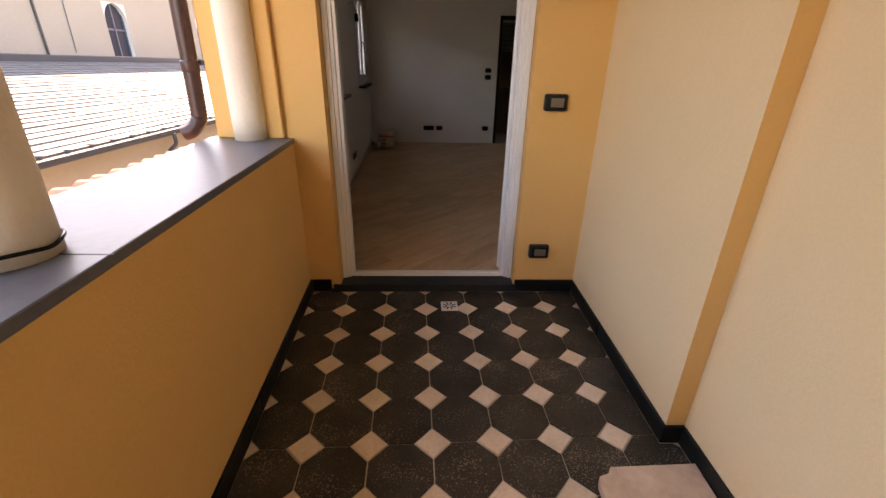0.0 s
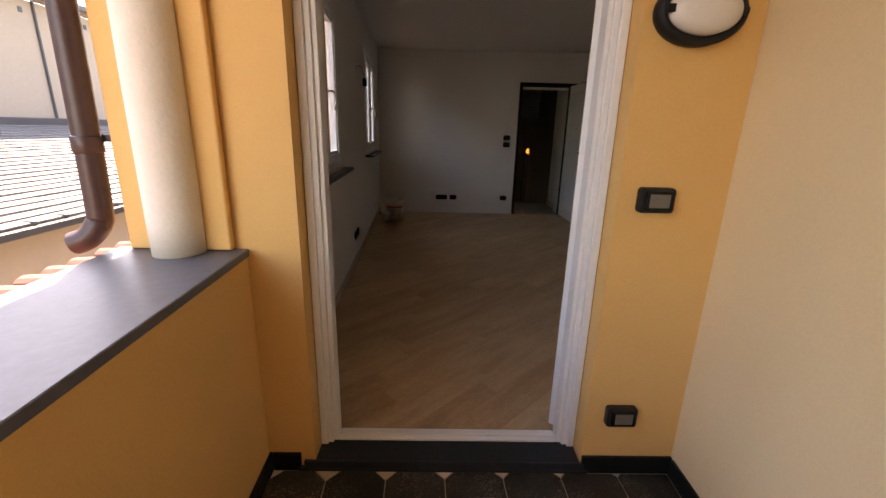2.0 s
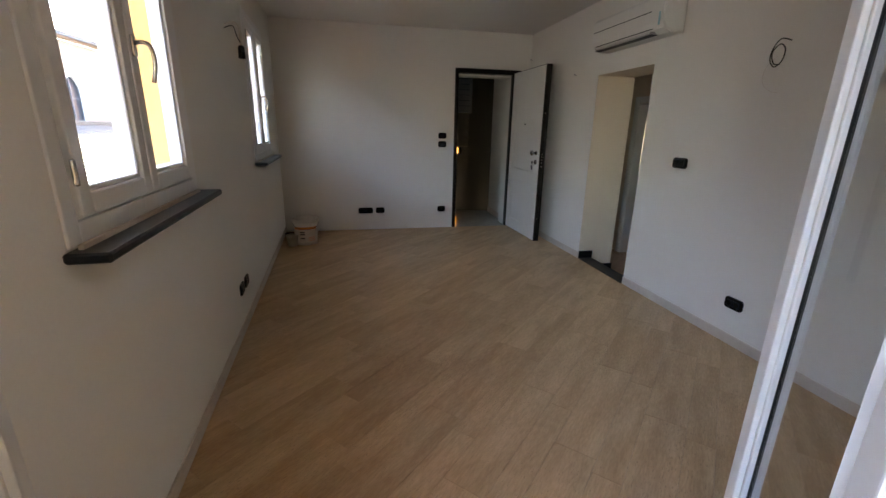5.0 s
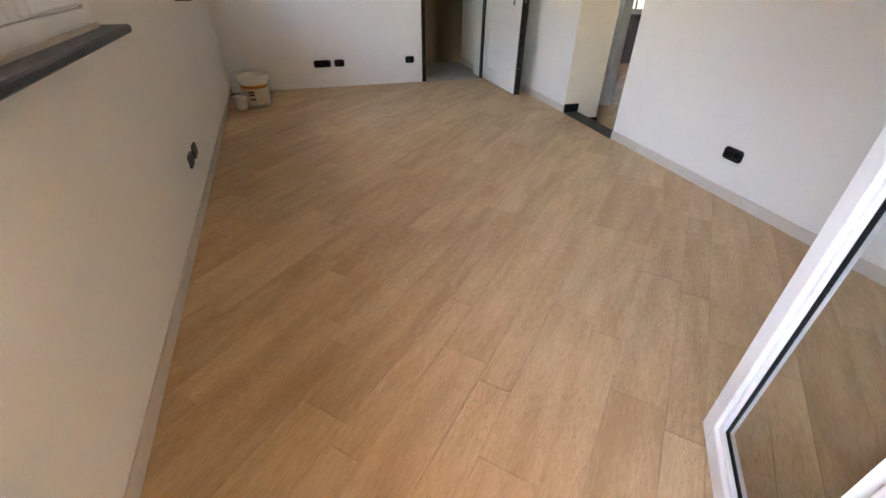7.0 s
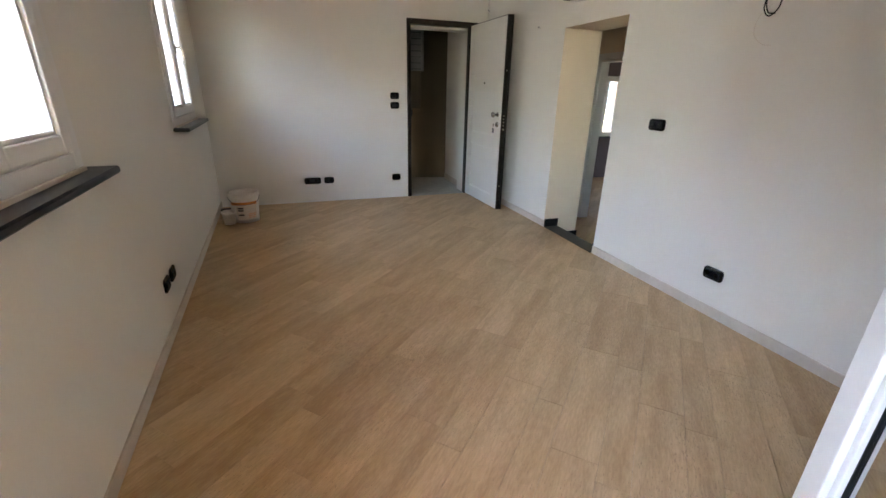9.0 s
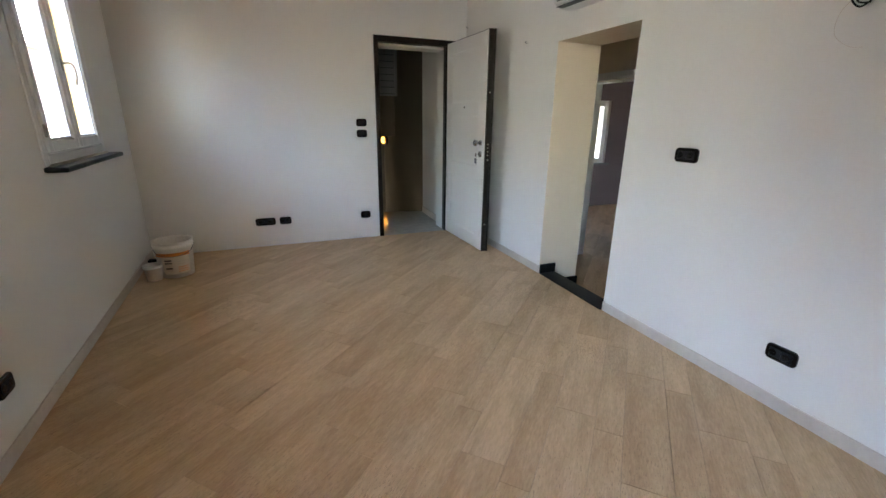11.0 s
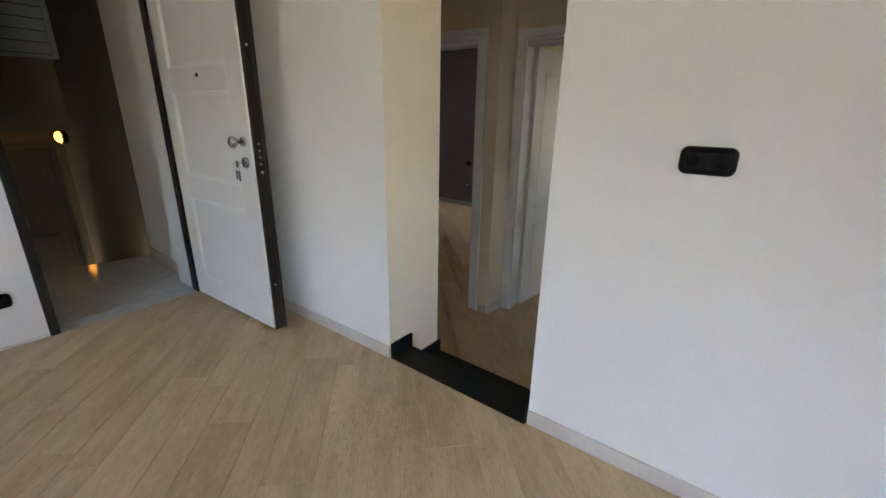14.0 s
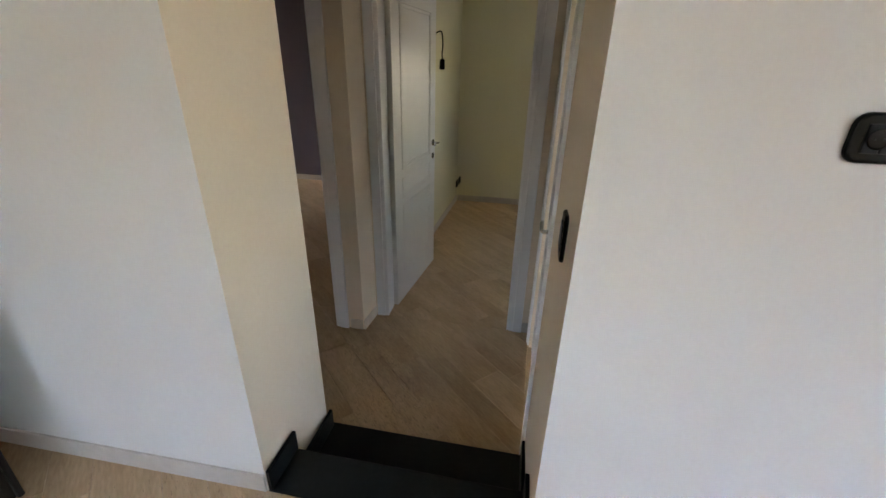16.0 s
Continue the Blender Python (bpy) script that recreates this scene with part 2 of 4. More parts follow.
def wall(name, p, q, depth, z0, z1, mats, holes=()):
    """A wall from p to q in plan; depth to the left of that way is positive. holes: from, to, bottom, top. mats: near face, far face, edges."""
    p, q = Vector((*p, 0)), Vector((*q, 0))
    u = (q - p).normalized()
    nrm = Vector((-u.y, u.x, 0)) * depth
    length = (q - p).length
    ss = sorted({0, length, *(h[0] for h in holes), *(h[1] for h in holes)})
    zs = sorted({z0, z1, *(h[2] for h in holes), *(h[3] for h in holes)})
    filled = lambda i, k: 0 <= i < len(ss) - 1 and 0 <= k < len(zs) - 1 and not any(
        h[0] - 1e-6 <= ss[i] and ss[i + 1] <= h[1] + 1e-6 and h[2] - 1e-6 <= zs[k] and zs[k + 1] <= h[3] + 1e-6 for h in holes)
    verts, faces, slots = [], [], []

    def quad(slot, *c):
        faces.append(tuple(range(len(verts), len(verts) + 4)))
        verts.extend(p + u * s + nrm * d + Vector((0, 0, z)) for s, d, z in c)
        slots.append(slot)
    for i in range(len(ss) - 1):
        for k in range(len(zs) - 1):
            if not filled(i, k):
                continue
            a, b, c, d = ss[i], ss[i + 1], zs[k], zs[k + 1]
            quad(0, (a, 0, c), (b, 0, c), (b, 0, d), (a, 0, d))
            quad(1, (b, 1, c), (a, 1, c), (a, 1, d), (b, 1, d))
            if not filled(i - 1, k):
                quad(2, (a, 0, c), (a, 0, d), (a, 1, d), (a, 1, c))
            if not filled(i + 1, k):
                quad(2, (b, 0, c), (b, 1, c), (b, 1, d), (b, 0, d))
            if not filled(i, k - 1):
                quad(2, (a, 0, c), (a, 1, c), (b, 1, c), (b, 0, c))
            if not filled(i, k + 1):
                quad(2, (a, 0, d), (b, 0, d), (b, 1, d), (a, 1, d))
    me = bpy.data.meshes.new(name)
    me.from_pydata([tuple(v) for v in verts], [], faces)
    for m in mats:
        me.materials.append(m)
    me.polygons.foreach_set("material_index", slots)
    bm = bmesh.new()
    bm.from_mesh(me)
    bmesh.ops.remove_doubles(bm, verts=bm.verts, dist=1e-5)
    bmesh.ops.recalc_face_normals(bm, faces=bm.faces)
    bm.to_mesh(me)
    bm.free()
    return tagged(new(name, me), kind="structure")


def prism(name, poly, z0, z1, mat, parent=None):
    n = len(poly)
    verts = [(x, y, z0) for x, y in poly] + [(x, y, z1) for x, y in poly]
    faces = [tuple(range(n))[::-1], tuple(range(n, 2 * n))] + [(i, (i + 1) % n, n + (i + 1) % n, n + i) for i in range(n)]
    return obj(name, verts, faces, mat, parent)


def strip(name, p, q, thick, z0, z1, mat, parent=None, bevel=0.002):
    """A skirting or sill along p-q, thick to the left of that way."""
    p, q = Vector((*p, 0)), Vector((*q, 0))
    u = q - p
    ang = math.degrees(math.atan2(u.y, u.x))
    lo, hi = min(0, thick), max(0, thick)
    ob = boxes(name, mat, parent, (0, u.length, lo, hi, z0, z1), bevel=bevel, segs=1, m=pose(p.x, p.y, 0, 0, 0, ang))
    return tagged(ob, kind="structure") if parent is None else ob


# ---- plan ----
left_x = lambda y: -0.25 - 0.0605 * (y - 4.1)
right_x = lambda y: 2.868 - 0.0188 * (y - 7.1)
far_y = lambda x: 8.806 + 0.012 * x
door_y = lambda x: 3.072 + 0.018 * x
par_x = lambda y: -0.075 - 0.058 * (y - 1.85)
CEILING, VFLOOR, HFLOOR = 2.62, -0.02, -0.33
NEAR = 3.36
LEFT_TURN, RIGHT_TURN, FAR_TURN, DOOR_TURN = 93.46, -88.92, 0.69, 1.03


def on_left(y, z, off=0.0):
    return pose(left_x(y) + off, y, z, 0, 0, LEFT_TURN)


def on_right(y, z, off=0.0):
    return pose(right_x(y) - off, y, z, 0, 0, RIGHT_TURN)


def on_far(x, z, off=0.0):
    return pose(x, far_y(x) - off, z, 0, 0, FAR_TURN)


def on_door(x, z, off=0.0):
    return pose(x, door_y(x) - off, z, 0, 0, DOOR_TURN)


# ---- structure: room ----
W3 = (WHITE, WHITE, WHITE)
LW0, LW1 = (left_x(3.06), 3.06), (left_x(9.3), 9.3)
lw_len = math.hypot(LW1[0] - LW0[0], LW1[1] - LW0[1])
s_of = lambda y: (y - 3.06) / (9.3 - 3.06) * lw_len
WIN_Y = ((4.19, 5.21), (6.99, 8.01))
WIN_Z = (1.10, 2.27)
wall("wall_west", (left_x(3.375), 3.375), LW1, 0.22, HFLOOR, 2.9, (WHITE, YELLOW, YELLOW),
     [(s_of(a) - s_of(3.375), s_of(b) - s_of(3.375), *WIN_Z) for a, b in WIN_Y])
PAS = (6.305, 7.125)
rl = lambda y: (9.3 - y) * math.hypot(1, 0.0188)
wall("wall_east", (right_x(9.3), 9.3), (right_x(3.0), 3.0), 0.42, HFLOOR, 2.9, (WHITE, HALLCREAM, HALLCREAM), [(rl(PAS[1]), rl(PAS[0]), HFLOOR, 1.925)])
wall("wall_far", (-0.95, far_y(-0.95)), (right_x(8.8), far_y(2.83)), 0.30, HFLOOR, 2.9, W3, [(2.722, 3.648, HFLOOR, 2.165)])
wall("wall_door", (-0.56, door_y(-0.56)), (3.4, door_y(3.4)), 0.30, -0.4, 2.9, (YELLOW, WHITE, YELLOW), [(0.605, 1.75, -0.4, 2.42)])
room = [(left_x(3.2) - 0.1, 3.2), (right_x(3.2) + 0.05, 3.2), (right_x(9) + 0.02, 9.0), (left_x(9) - 0.1, 9.0)]
tagged(prism("ceiling", room, CEILING, CEILING + 0.12, CEIL), kind="structure")
tagged(prism("floor", room, -0.10, -0.012, PLANKGAP), kind="structure")
SK = 0.07
tagged(strip("baseboard", (left_x(3.38), 3.38), (left_x(8.79), 8.79), -0.010, 0, SK, SKIRT), kind="structure")
strip("baseboard", (right_x(8.80), 8.80), (right_x(PAS[1]), PAS[1]), -0.010, 0, SK, SKIRT)
strip("baseboard", (right_x(PAS[0]), PAS[0]), (right_x(3.38), 3.38), -0.010, 0, SK, SKIRT)
strip("baseboard", (left_x(8.8) + 0.012, far_y(-0.5)), (1.768, far_y(1.768)), -0.010, 0, 0.012, FRAMEWHITE)
strip("baseboard", (2.70, far_y(2.7)), (right_x(8.8) - 0.012, far_y(2.83)), -0.010, 0, SK, SKIRT)


# ---- structure: passage and hall ----
tread_y0, tread_y1 = PAS[0] + 0.004, PAS[1] - 0.004
steps = empty("passage_steps", pose(0, 0, 0), "two black slate steps going down through the passage", "step", kind="structure")
boxes("tread", BLACKSTONE, steps, (2.862, 3.03, tread_y0, tread_y1, -0.035, 0.002), bevel=0.004)
boxes("riser", BLACKSTONE, steps, (2.99, 3.01, tread_y0, tread_y1, -0.164, -0.036), bevel=0.002)
boxes("tread", BLACKSTONE, steps, (2.99, 3.31, tread_y0, tread_y1 + 0.03, -0.20, -0.165), bevel=0.004)
boxes("riser", BLACKSTONE, steps, (3.27, 3.29, tread_y0, tread_y1, -0.33, -0.201), bevel=0.002)
boxes("side_skirting", BLACKSTONE, steps, (2.866, 3.03, PAS[1] - 0.018, PAS[1] - 0.005, 0.003, 0.085), bevel=0.002)
boxes("side_skirting", BLACKSTONE, steps, (3.032, 3.292, PAS[1] - 0.018, PAS[1] - 0.005, -0.164, -0.075), bevel=0.002)
boxes("side_skirting", BLACKSTONE, steps, (2.884, 3.03, PAS[0] + 0.005, PAS[0] + 0.018, 0.003, 0.085), bevel=0.002)
boxes("side_skirting", BLACKSTONE, steps, (3.032, 3.30, PAS[0] + 0.005, PAS[0] + 0.018, -0.164, -0.075), bevel=0.002)
hall = [(3.26, 6.1), (4.5, 6.1), (4.5, 9.1), (3.26, 9.1)]
tagged(prism("floor_hall", hall, HFLOOR - 0.1, HFLOOR - 0.012, PLANKGAP), kind="structure")
HC = 2.25
# beyond y 11.16 an unseen overhang, added to keep sun off the dark room's window
tagged(prism("ceiling_hall", [(3.2, 4.5), (7.9, 4.5), (7.9, 12.6), (3.2, 12.6)], HC, HC + 0.1, CEIL), kind="structure")
wall("wall_hall_south", (4.40, 6.275), (3.24, 6.305), 0.12, HFLOOR - 0.1, HC + 0.05, (HALLCREAM, BACKROOM, HALLCREAM), [(0.14, 0.92, HFLOOR - 0.1, 1.77)])
wall("wall_hall_north", (3.24, 9.0), (4.33, 9.0), 0.12, HFLOOR - 0.1, HC + 0.05, (HALLCREAM, BACKROOM, HALLCREAM))
DOORA = (7.50, 8.30)
wall("wall_hall_east", (4.205, 9.1), (4.205, 7.33), 0.12, HFLOOR - 0.1, HC + 0.05, (HALLCREAM, BACKROOM, HALLCREAM), [(9.1 - DOORA[1], 9.1 - DOORA[0], HFLOOR - 0.1, 1.76)])
wall("wall_hall_corner", (4.206, 7.33), (4.40, 7.315), 0.2, HFLOOR - 0.1, HC + 0.05, (HALLCREAM, BACKROOM, HALLCREAM))
DOORB = (6.40, 7.25)
wall("wall_bedroom_west", (4.40, 7.32), (4.40, 4.6), 0.12, HFLOOR - 0.1, HC + 0.05, (HALLCREAM, BACKROOM, HALLCREAM), [(7.32 - DOORB[1], 7.32 - DOORB[0], HFLOOR - 0.1, 1.76)])
# two rooms behind the hall
back = [(4.38, 4.65), (7.8, 4.65), (7.8, 11.0), (4.2, 11.0), (4.2, 7.4), (4.38, 7.4)]
tagged(prism("floor_back_rooms", back, HFLOOR - 0.1, HFLOOR - 0.012, PLANKGAP), kind="structure")
wall("wall_between_rooms", (4.53, 7.30), (7.3, 7.20), 0.12, HFLOOR - 0.1, HC + 0.05, (BACKROOM, LILACSHADE, WHITE))
# the hole is an added opening, out of view, that lets daylight in
wall("wall_bedroom_east", (7.12, 7.30), (7.12, 4.6), 0.12, HFLOOR - 0.1, HC + 0.05, (BACKROOM, WHITE, WHITE), [(1.70, 2.15, 0.6, 1.5)])
wall("wall_bedroom_south", (4.3, 4.7), (7.3, 4.7), -0.15, HFLOOR - 0.1, HC + 0.05, W3)
wall("wall_dark_room_east", (7.57, 11.2), (7.57, 7.1), 0.12, HFLOOR - 0.1, HC + 0.05, (LILACSHADE, LILACSHADE, LILACSHADE))
wall("wall_dark_room_north", (4.1, 10.86), (7.7, 10.86), 0.30, HFLOOR - 0.1, HC + 0.05, (LILACSHADE, YELLOW, WHITE), [(1.98, 2.68, 0.53, 1.70)])
wall("wall_dark_room_west", (4.205, 10.9), (4.205, 9.1), 0.12, HFLOOR - 0.1, HC + 0.05, (LILACSHADE, LILACSHADE, LILACSHADE))


# ---- structure: stair landing ----
tagged(prism("landing_floor", [(1.3, 8.96), (2.72, 8.99), (2.74, 10.0), (1.3, 10.28)], -0.10, -0.004, MARBLE), kind="structure")
tagged(prism("door_threshold", [(1.775, far_y(1.77) - 0.004), (2.695, far_y(2.7) - 0.004), (2.695, 8.995), (1.775, 8.97)], -0.10, -0.006, MARBLE), kind="structure")
wall("wall_landing_east", (2.665, 9.93), (2.655, 9.14), 0.25, -0.2, 2.9, W3)
strip("baseboard", (2.665, 9.92), (2.655, 9.15), -0.012, 0.0, 0.09, SKIRT)
wall("wall_stair_east", (2.93, 13.6), (2.68, 9.95), 0.2, -3.0, 3.0, (STAIRSHADE,) * 3)
wall("wall_stair_north", (0.0, 13.5), (3.1, 13.5), 0.2, -3.0, 3.0, (STAIRSHADE,) * 3)
wall("wall_stair_west", (1.15, 9.1), (1.15, 13.6), 0.2, -3.0, 3.0, (STAIRSHADE,) * 3)
wall("wall_stair_upper_flight", (1.2, 10.95), (2.52, 10.94), 0.15, 1.06, 3.0, (STAIRSHADE,) * 3)
tagged(prism("ceiling_stair", [(1.0, 9.1), (3.2, 9.1), (3.2, 13.7), (1.0, 13.7)], 2.75, 2.87, STAIRSHADE), kind="structure")
tagged(prism("soffit", [(1.2, 11.1), (2.52, 11.09), (2.62, 13.5), (1.2, 13.5)], 1.06, 1.2, STAIRSHADE), kind="structure")
sd = empty("door_stair", pose(1.95, 13.495, -1.35), "dark olive wooden door below on the stair wall", "door", kind="structure")
boxes("frame", STAIRDOOR, sd, (-0.06, 0.0, -0.05, 0.0, 0.0, 2.16), (0.80, 0.86, -0.05, 0.0, 0.0, 2.16), (0.0, 0.80, -0.05, 0.0, 2.10, 2.16), bevel=0.004)
boxes("leaf", STAIRDOOR, sd, (0.004, 0.796, -0.035, -0.004, 0.005, 2.096), (0.12, 0.68, -0.042, -0.035, 0.2, 0.9), (0.12, 0.68, -0.042, -0.035, 1.05, 1.95), bevel=0.003)
flight = empty("stair_flight", pose(0, 0, 0), "grey marble steps going down from the landing", "stairs", kind="structure")
for i in range(9):
    y = 10.16 + 0.29 * i
    boxes("step", MARBLE, flight, (1.35, 2.66 + 0.02 * i, y, y + 0.31, -0.36 - 0.17 * i, -0.17 - 0.17 * i), bevel=0.005)


# ---- structure: veranda ----
ver = [(par_x(-1.6), -1.6), (1.72, -1.6), (1.72, 3.13), (par_x(3.13) - 0.02, 3.13)]
tagged(prism("floor_veranda", ver, -0.15, VFLOOR - 0.006, GROUT), kind="structure")
wall("wall_veranda_parapet", (par_x(-1.7), -1.7), (par_x(3.06), 3.06), 0.36, -6.0, 0.936, (YELLOW, YELLOW, YELLOW))
wall("wall_veranda_east", (1.585, 3.1), (1.585, 1.873), 0.4, -0.15, 2.9, (CREAM, CREAM, YELLOW))
wall("wall_veranda_east_set_back", (1.662, 1.872), (1.650, -1.7), 0.3, -0.15, 2.9, (CREAM, CREAM, YELLOW))
wall("wall_veranda_south", (2.0, -1.55), (-0.4, -1.55), 0.2, -0.15, 2.9, (YELLOW, YELLOW, YELLOW))
tagged(prism("ceiling_veranda", [(-0.97, -1.8), (2.2, -1.8), (2.2, 3.05), (-0.97, 3.05)], 2.72, 2.86, CEIL), kind="structure")
tagged(prism("roof_slab", [(-1.05, 3.07), (3.5, 3.07), (3.5, 11.2), (-1.5, 11.2)], 2.86, 3.0, TERRACOTTA), kind="structure")
sill = [(par_x(-1.7) + 0.002, -1.7), (par_x(3.085) + 0.004, 3.085), (-0.60, 3.06), (-0.475, 1.2), (-0.28, -1.7)]
bm = bmesh.new()
vs = [bm.verts.new((x, y, 0.936)) for x, y in sill]
f = bm.faces.new(vs)
ex = bmesh.ops.extrude_face_region(bm, geom=[f])
bmesh.ops.translate(bm, verts=[g for g in ex["geom"] if isinstance(g, bmesh.types.BMVert)], vec=(0, 0, 0.03))
bmesh.ops.bevel(bm, geom=list(bm.edges), offset=0.003, segments=1, affect="EDGES")
tagged(from_bm("parapet_sill", bm, SLATE), "dark slate coping on the veranda parapet", "sill", kind="structure")
tagged(boxes("sill_joint", BLACKSTONE, None, (-0.50, par_x(1.49) + 0.012, 1.488, 1.492, 0.9655, 0.9672)), kind="structure")
# skirtings
VS = 0.085
for a, b in ((-1.5, 1.10), (1.104, 2.02), (2.024, 3.07)):
    strip("baseboard_veranda", (par_x(a), a), (par_x(b), b), -0.014, VFLOOR, VFLOOR + VS, BLACKSTONE)
strip("baseboard_veranda", (par_x(3.06) + 0.016, door_y(-0.12)), (-0.012, door_y(0)), -0.014, VFLOOR, VFLOOR + VS, BLACKSTONE)
strip("baseboard_veranda", (1.192, door_y(1.19)), (1.583, door_y(1.58)), -0.014, VFLOOR, VFLOOR + VS, BLACKSTONE)
for a, b in ((3.08, 2.58), (2.577, 1.86)):
    strip("baseboard_veranda", (1.585, a), (1.585, b), -0.014, VFLOOR, VFLOOR + VS, BLACKSTONE)
strip("baseboard_veranda", (1.572, 1.872), (1.659, 1.872), -0.014, VFLOOR, VFLOOR + VS, BLACKSTONE)
strip("baseboard_veranda", (1.661, 1.857), (1.651, -1.5), -0.014, VFLOOR, VFLOOR + VS, BLACKSTONE)
# raised plaster edge and pier beside the engaged column
boxes("trim", YELLOW, None, (-0.545, -0.185, door_y(-0.4) - 0.035, door_y(-0.4) - 0.003, 0.968, 2.72), bevel=0.008)
tagged(bpy.data.objects["trim"], kind="structure")
th = boxes("door_threshold_slab", INNERSILL, None, (0.047, 1.188, 0.0, 0.2, VFLOOR, 0.03), (0.0, 1.20, -0.016, 0.0, VFLOOR, 0.03), (-0.025, 1.22, -0.018, 0.0, VFLOOR, 0.0), bevel=0.004, m=on_door(0, 0, 0))
tagged(th, "grey slate step at the veranda door", "threshold", kind="structure")


# ---- columns, pipe and fittings on the veranda ----
def column(x, y, r):
    prof = [(r * 1.0, 0.967), (r * 1.02, 1.1), (r * 1.03, 1.5), (r * 1.0, 2.0), (r * 0.95, 2.5), (r * 1.15, 2.56), (r * 1.2, 2.72)]
    return tagged(lathe("column", prof, COLUMN, n=40, m=pose(x, y, 0)), "round cream painted plaster column on the parapet", "column", "veranda columns")


column(-0.352, 3.005, 0.083)
column(-0.25, 1.475, 0.093)
column(-0.15, -0.1, 0.093)
tie = tagged(tube("cable_tie", [(-0.25 + 0.097 * math.cos(a * math.pi / 8), 1.475 + 0.097 * math.sin(a * math.pi / 8), 0.992 + 0.006 * math.sin(a)) for a in range(16)],
                  0.0045, PLASTIC, cyclic=True), "black cord tied round the foot of the column", "cord")
ring = tube("ring", [(-0.195 + 0.012 * math.cos(a), 1.382, 0.992 + 0.012 * math.sin(a)) for a in [k * math.pi / 5 for k in range(10)]], 0.004, PLASTICMAT, tie, cyclic=True)

pipe = empty("downpipe", pose(0, 0, 0), "brown painted metal downpipe with an elbow at its foot", "downpipe")
tube("pipe", [(-0.59, 3.02, 2.72), (-0.597, 3.02, 2.2), (-0.607, 3.02, 1.6), (-0.618, 3.02, 1.12), (-0.625, 3.012, 1.06), (-0.655, 2.995, 1.015), (-0.70, 2.985, 0.995)], 0.04, COPPER, pipe)
lathe("collar", [(0.041, 0), (0.044, 0.005), (0.044, 0.05), (0.041, 0.055)], COPPER, pipe, n=24, m=pose(-0.613, 3.02, 1.30))
boxes("bracket", LEAD, pipe, (-0.66, -0.54, 3.045, 3.06, 1.335, 1.36), bevel=0.003)


def rounded(name, mat, parent, w, h, y0, y1, r, ease=0.003, cx=0.0, k=5):
    """A plate in local x and z with round corners, its front at y1 eased towards the rim."""
    def ring(w_, h_, r_, y):
        pts = []
        for qx, qz, a0 in ((1, 1, 0), (-1, 1, 90), (-1, -1, 180), (1, -1, 270)):
            for i in range(k + 1):
                a = radians(a0 + 90 * i / k)
                pts.append((cx + qx * (w_ / 2 - r_) + r_ * math.cos(a), y, qz * (h_ / 2 - r_) + r_ * math.sin(a)))
        return pts
    e3 = ease * 0.3
    rows_ = [ring(w, h, r, y0), ring(w, h, r, y1 + ease), ring(w - 2 * e3, h - 2 * e3, r - e3, y1 + e3), ring(w - 2 * ease, h - 2 * ease, r - ease, y1)]
    n_ = len(rows_[0])
    faces_ = [(q * n_ + i, q * n_ + (i + 1) % n_, (q + 1) * n_ + (i + 1) % n_, (q + 1) * n_ + i) for q in range(3) for i in range(n_)]
    faces_ += [tuple(range(n_))[::-1], tuple(range(3 * n_, 4 * n_))]
    ob = obj(name, [p for row in rows_ for p in row], faces_, mat, parent)
    bm_ = bmesh.new()
    bm_.from_mesh(ob.data)
    bmesh.ops.recalc_face_normals(bm_, faces=bm_.faces)
    bm_.to_mesh(ob.data)
    bm_.free()
    return ob


def plate(m, w, h, modules, label, group="", covered=False):
    """A wall plate with rounded frame and inset modules; its back lies on the wall, its front looks along local -y."""
    e = empty("wall_plate", m, label, "socket" if "socket" in label else "switch", group)
    rounded("frame", PLASTIC, e, w, h, 0.001, -0.011, min(0.022, w * 0.24), 0.005)
    iw = w - 0.034
    for i in range(modules):
        a = -iw / 2 + i * iw / modules
        bm = bmesh.new()
        add_box(bm, a + 0.0008, a + iw / modules - 0.0008, -0.0135, -0.009, -h * 0.29, h * 0.29, bevel=0.0015, segs=1)
        from_bm("module", bm, SOCKETGREY if covered else PLASTICMAT, e)
    if "socket" in label and not covered:
        for cx in (-iw * 0.32, iw * 0.25):
            lathe("contact_ring", [(0.0145, 0), (0.0165, 0.001), (0.0165, 0.002), (0.0145, 0.0022)], PLASTIC, e, n=20, m=pose(cx, -0.0135, 0, 90))
            boxes("contact_hole", BLACKSTONE, e, (cx - 0.008, cx - 0.005, -0.0163, -0.0155, -0.0015, 0.0015), (cx + 0.005, cx + 0.008, -0.0163, -0.0155, -0.0015, 0.0015))
    return e


def box_switch(m, label):
    e = empty("outdoor_switch", m, label, "switch", "veranda switches")
    rounded("body", PLASTICMAT, e, 0.127, 0.09, 0.001, -0.03, 0.014, 0.008)
    boxes("surround", PLASTIC, e, (-0.047, 0.051, -0.036, -0.028, -0.034, 0.034), bevel=0.004)
    boxes("cover", SOCKETGREY, e, (-0.033, 0.04, -0.039, -0.035, -0.024, 0.024), bevel=0.002)
    return e


box_switch(on_door(1.322, 1.18), "black weatherproof switch with a smoked cover on yellow plaster")
box_switch(on_door(1.328, 0.275), "black weatherproof socket cover low on yellow plaster")


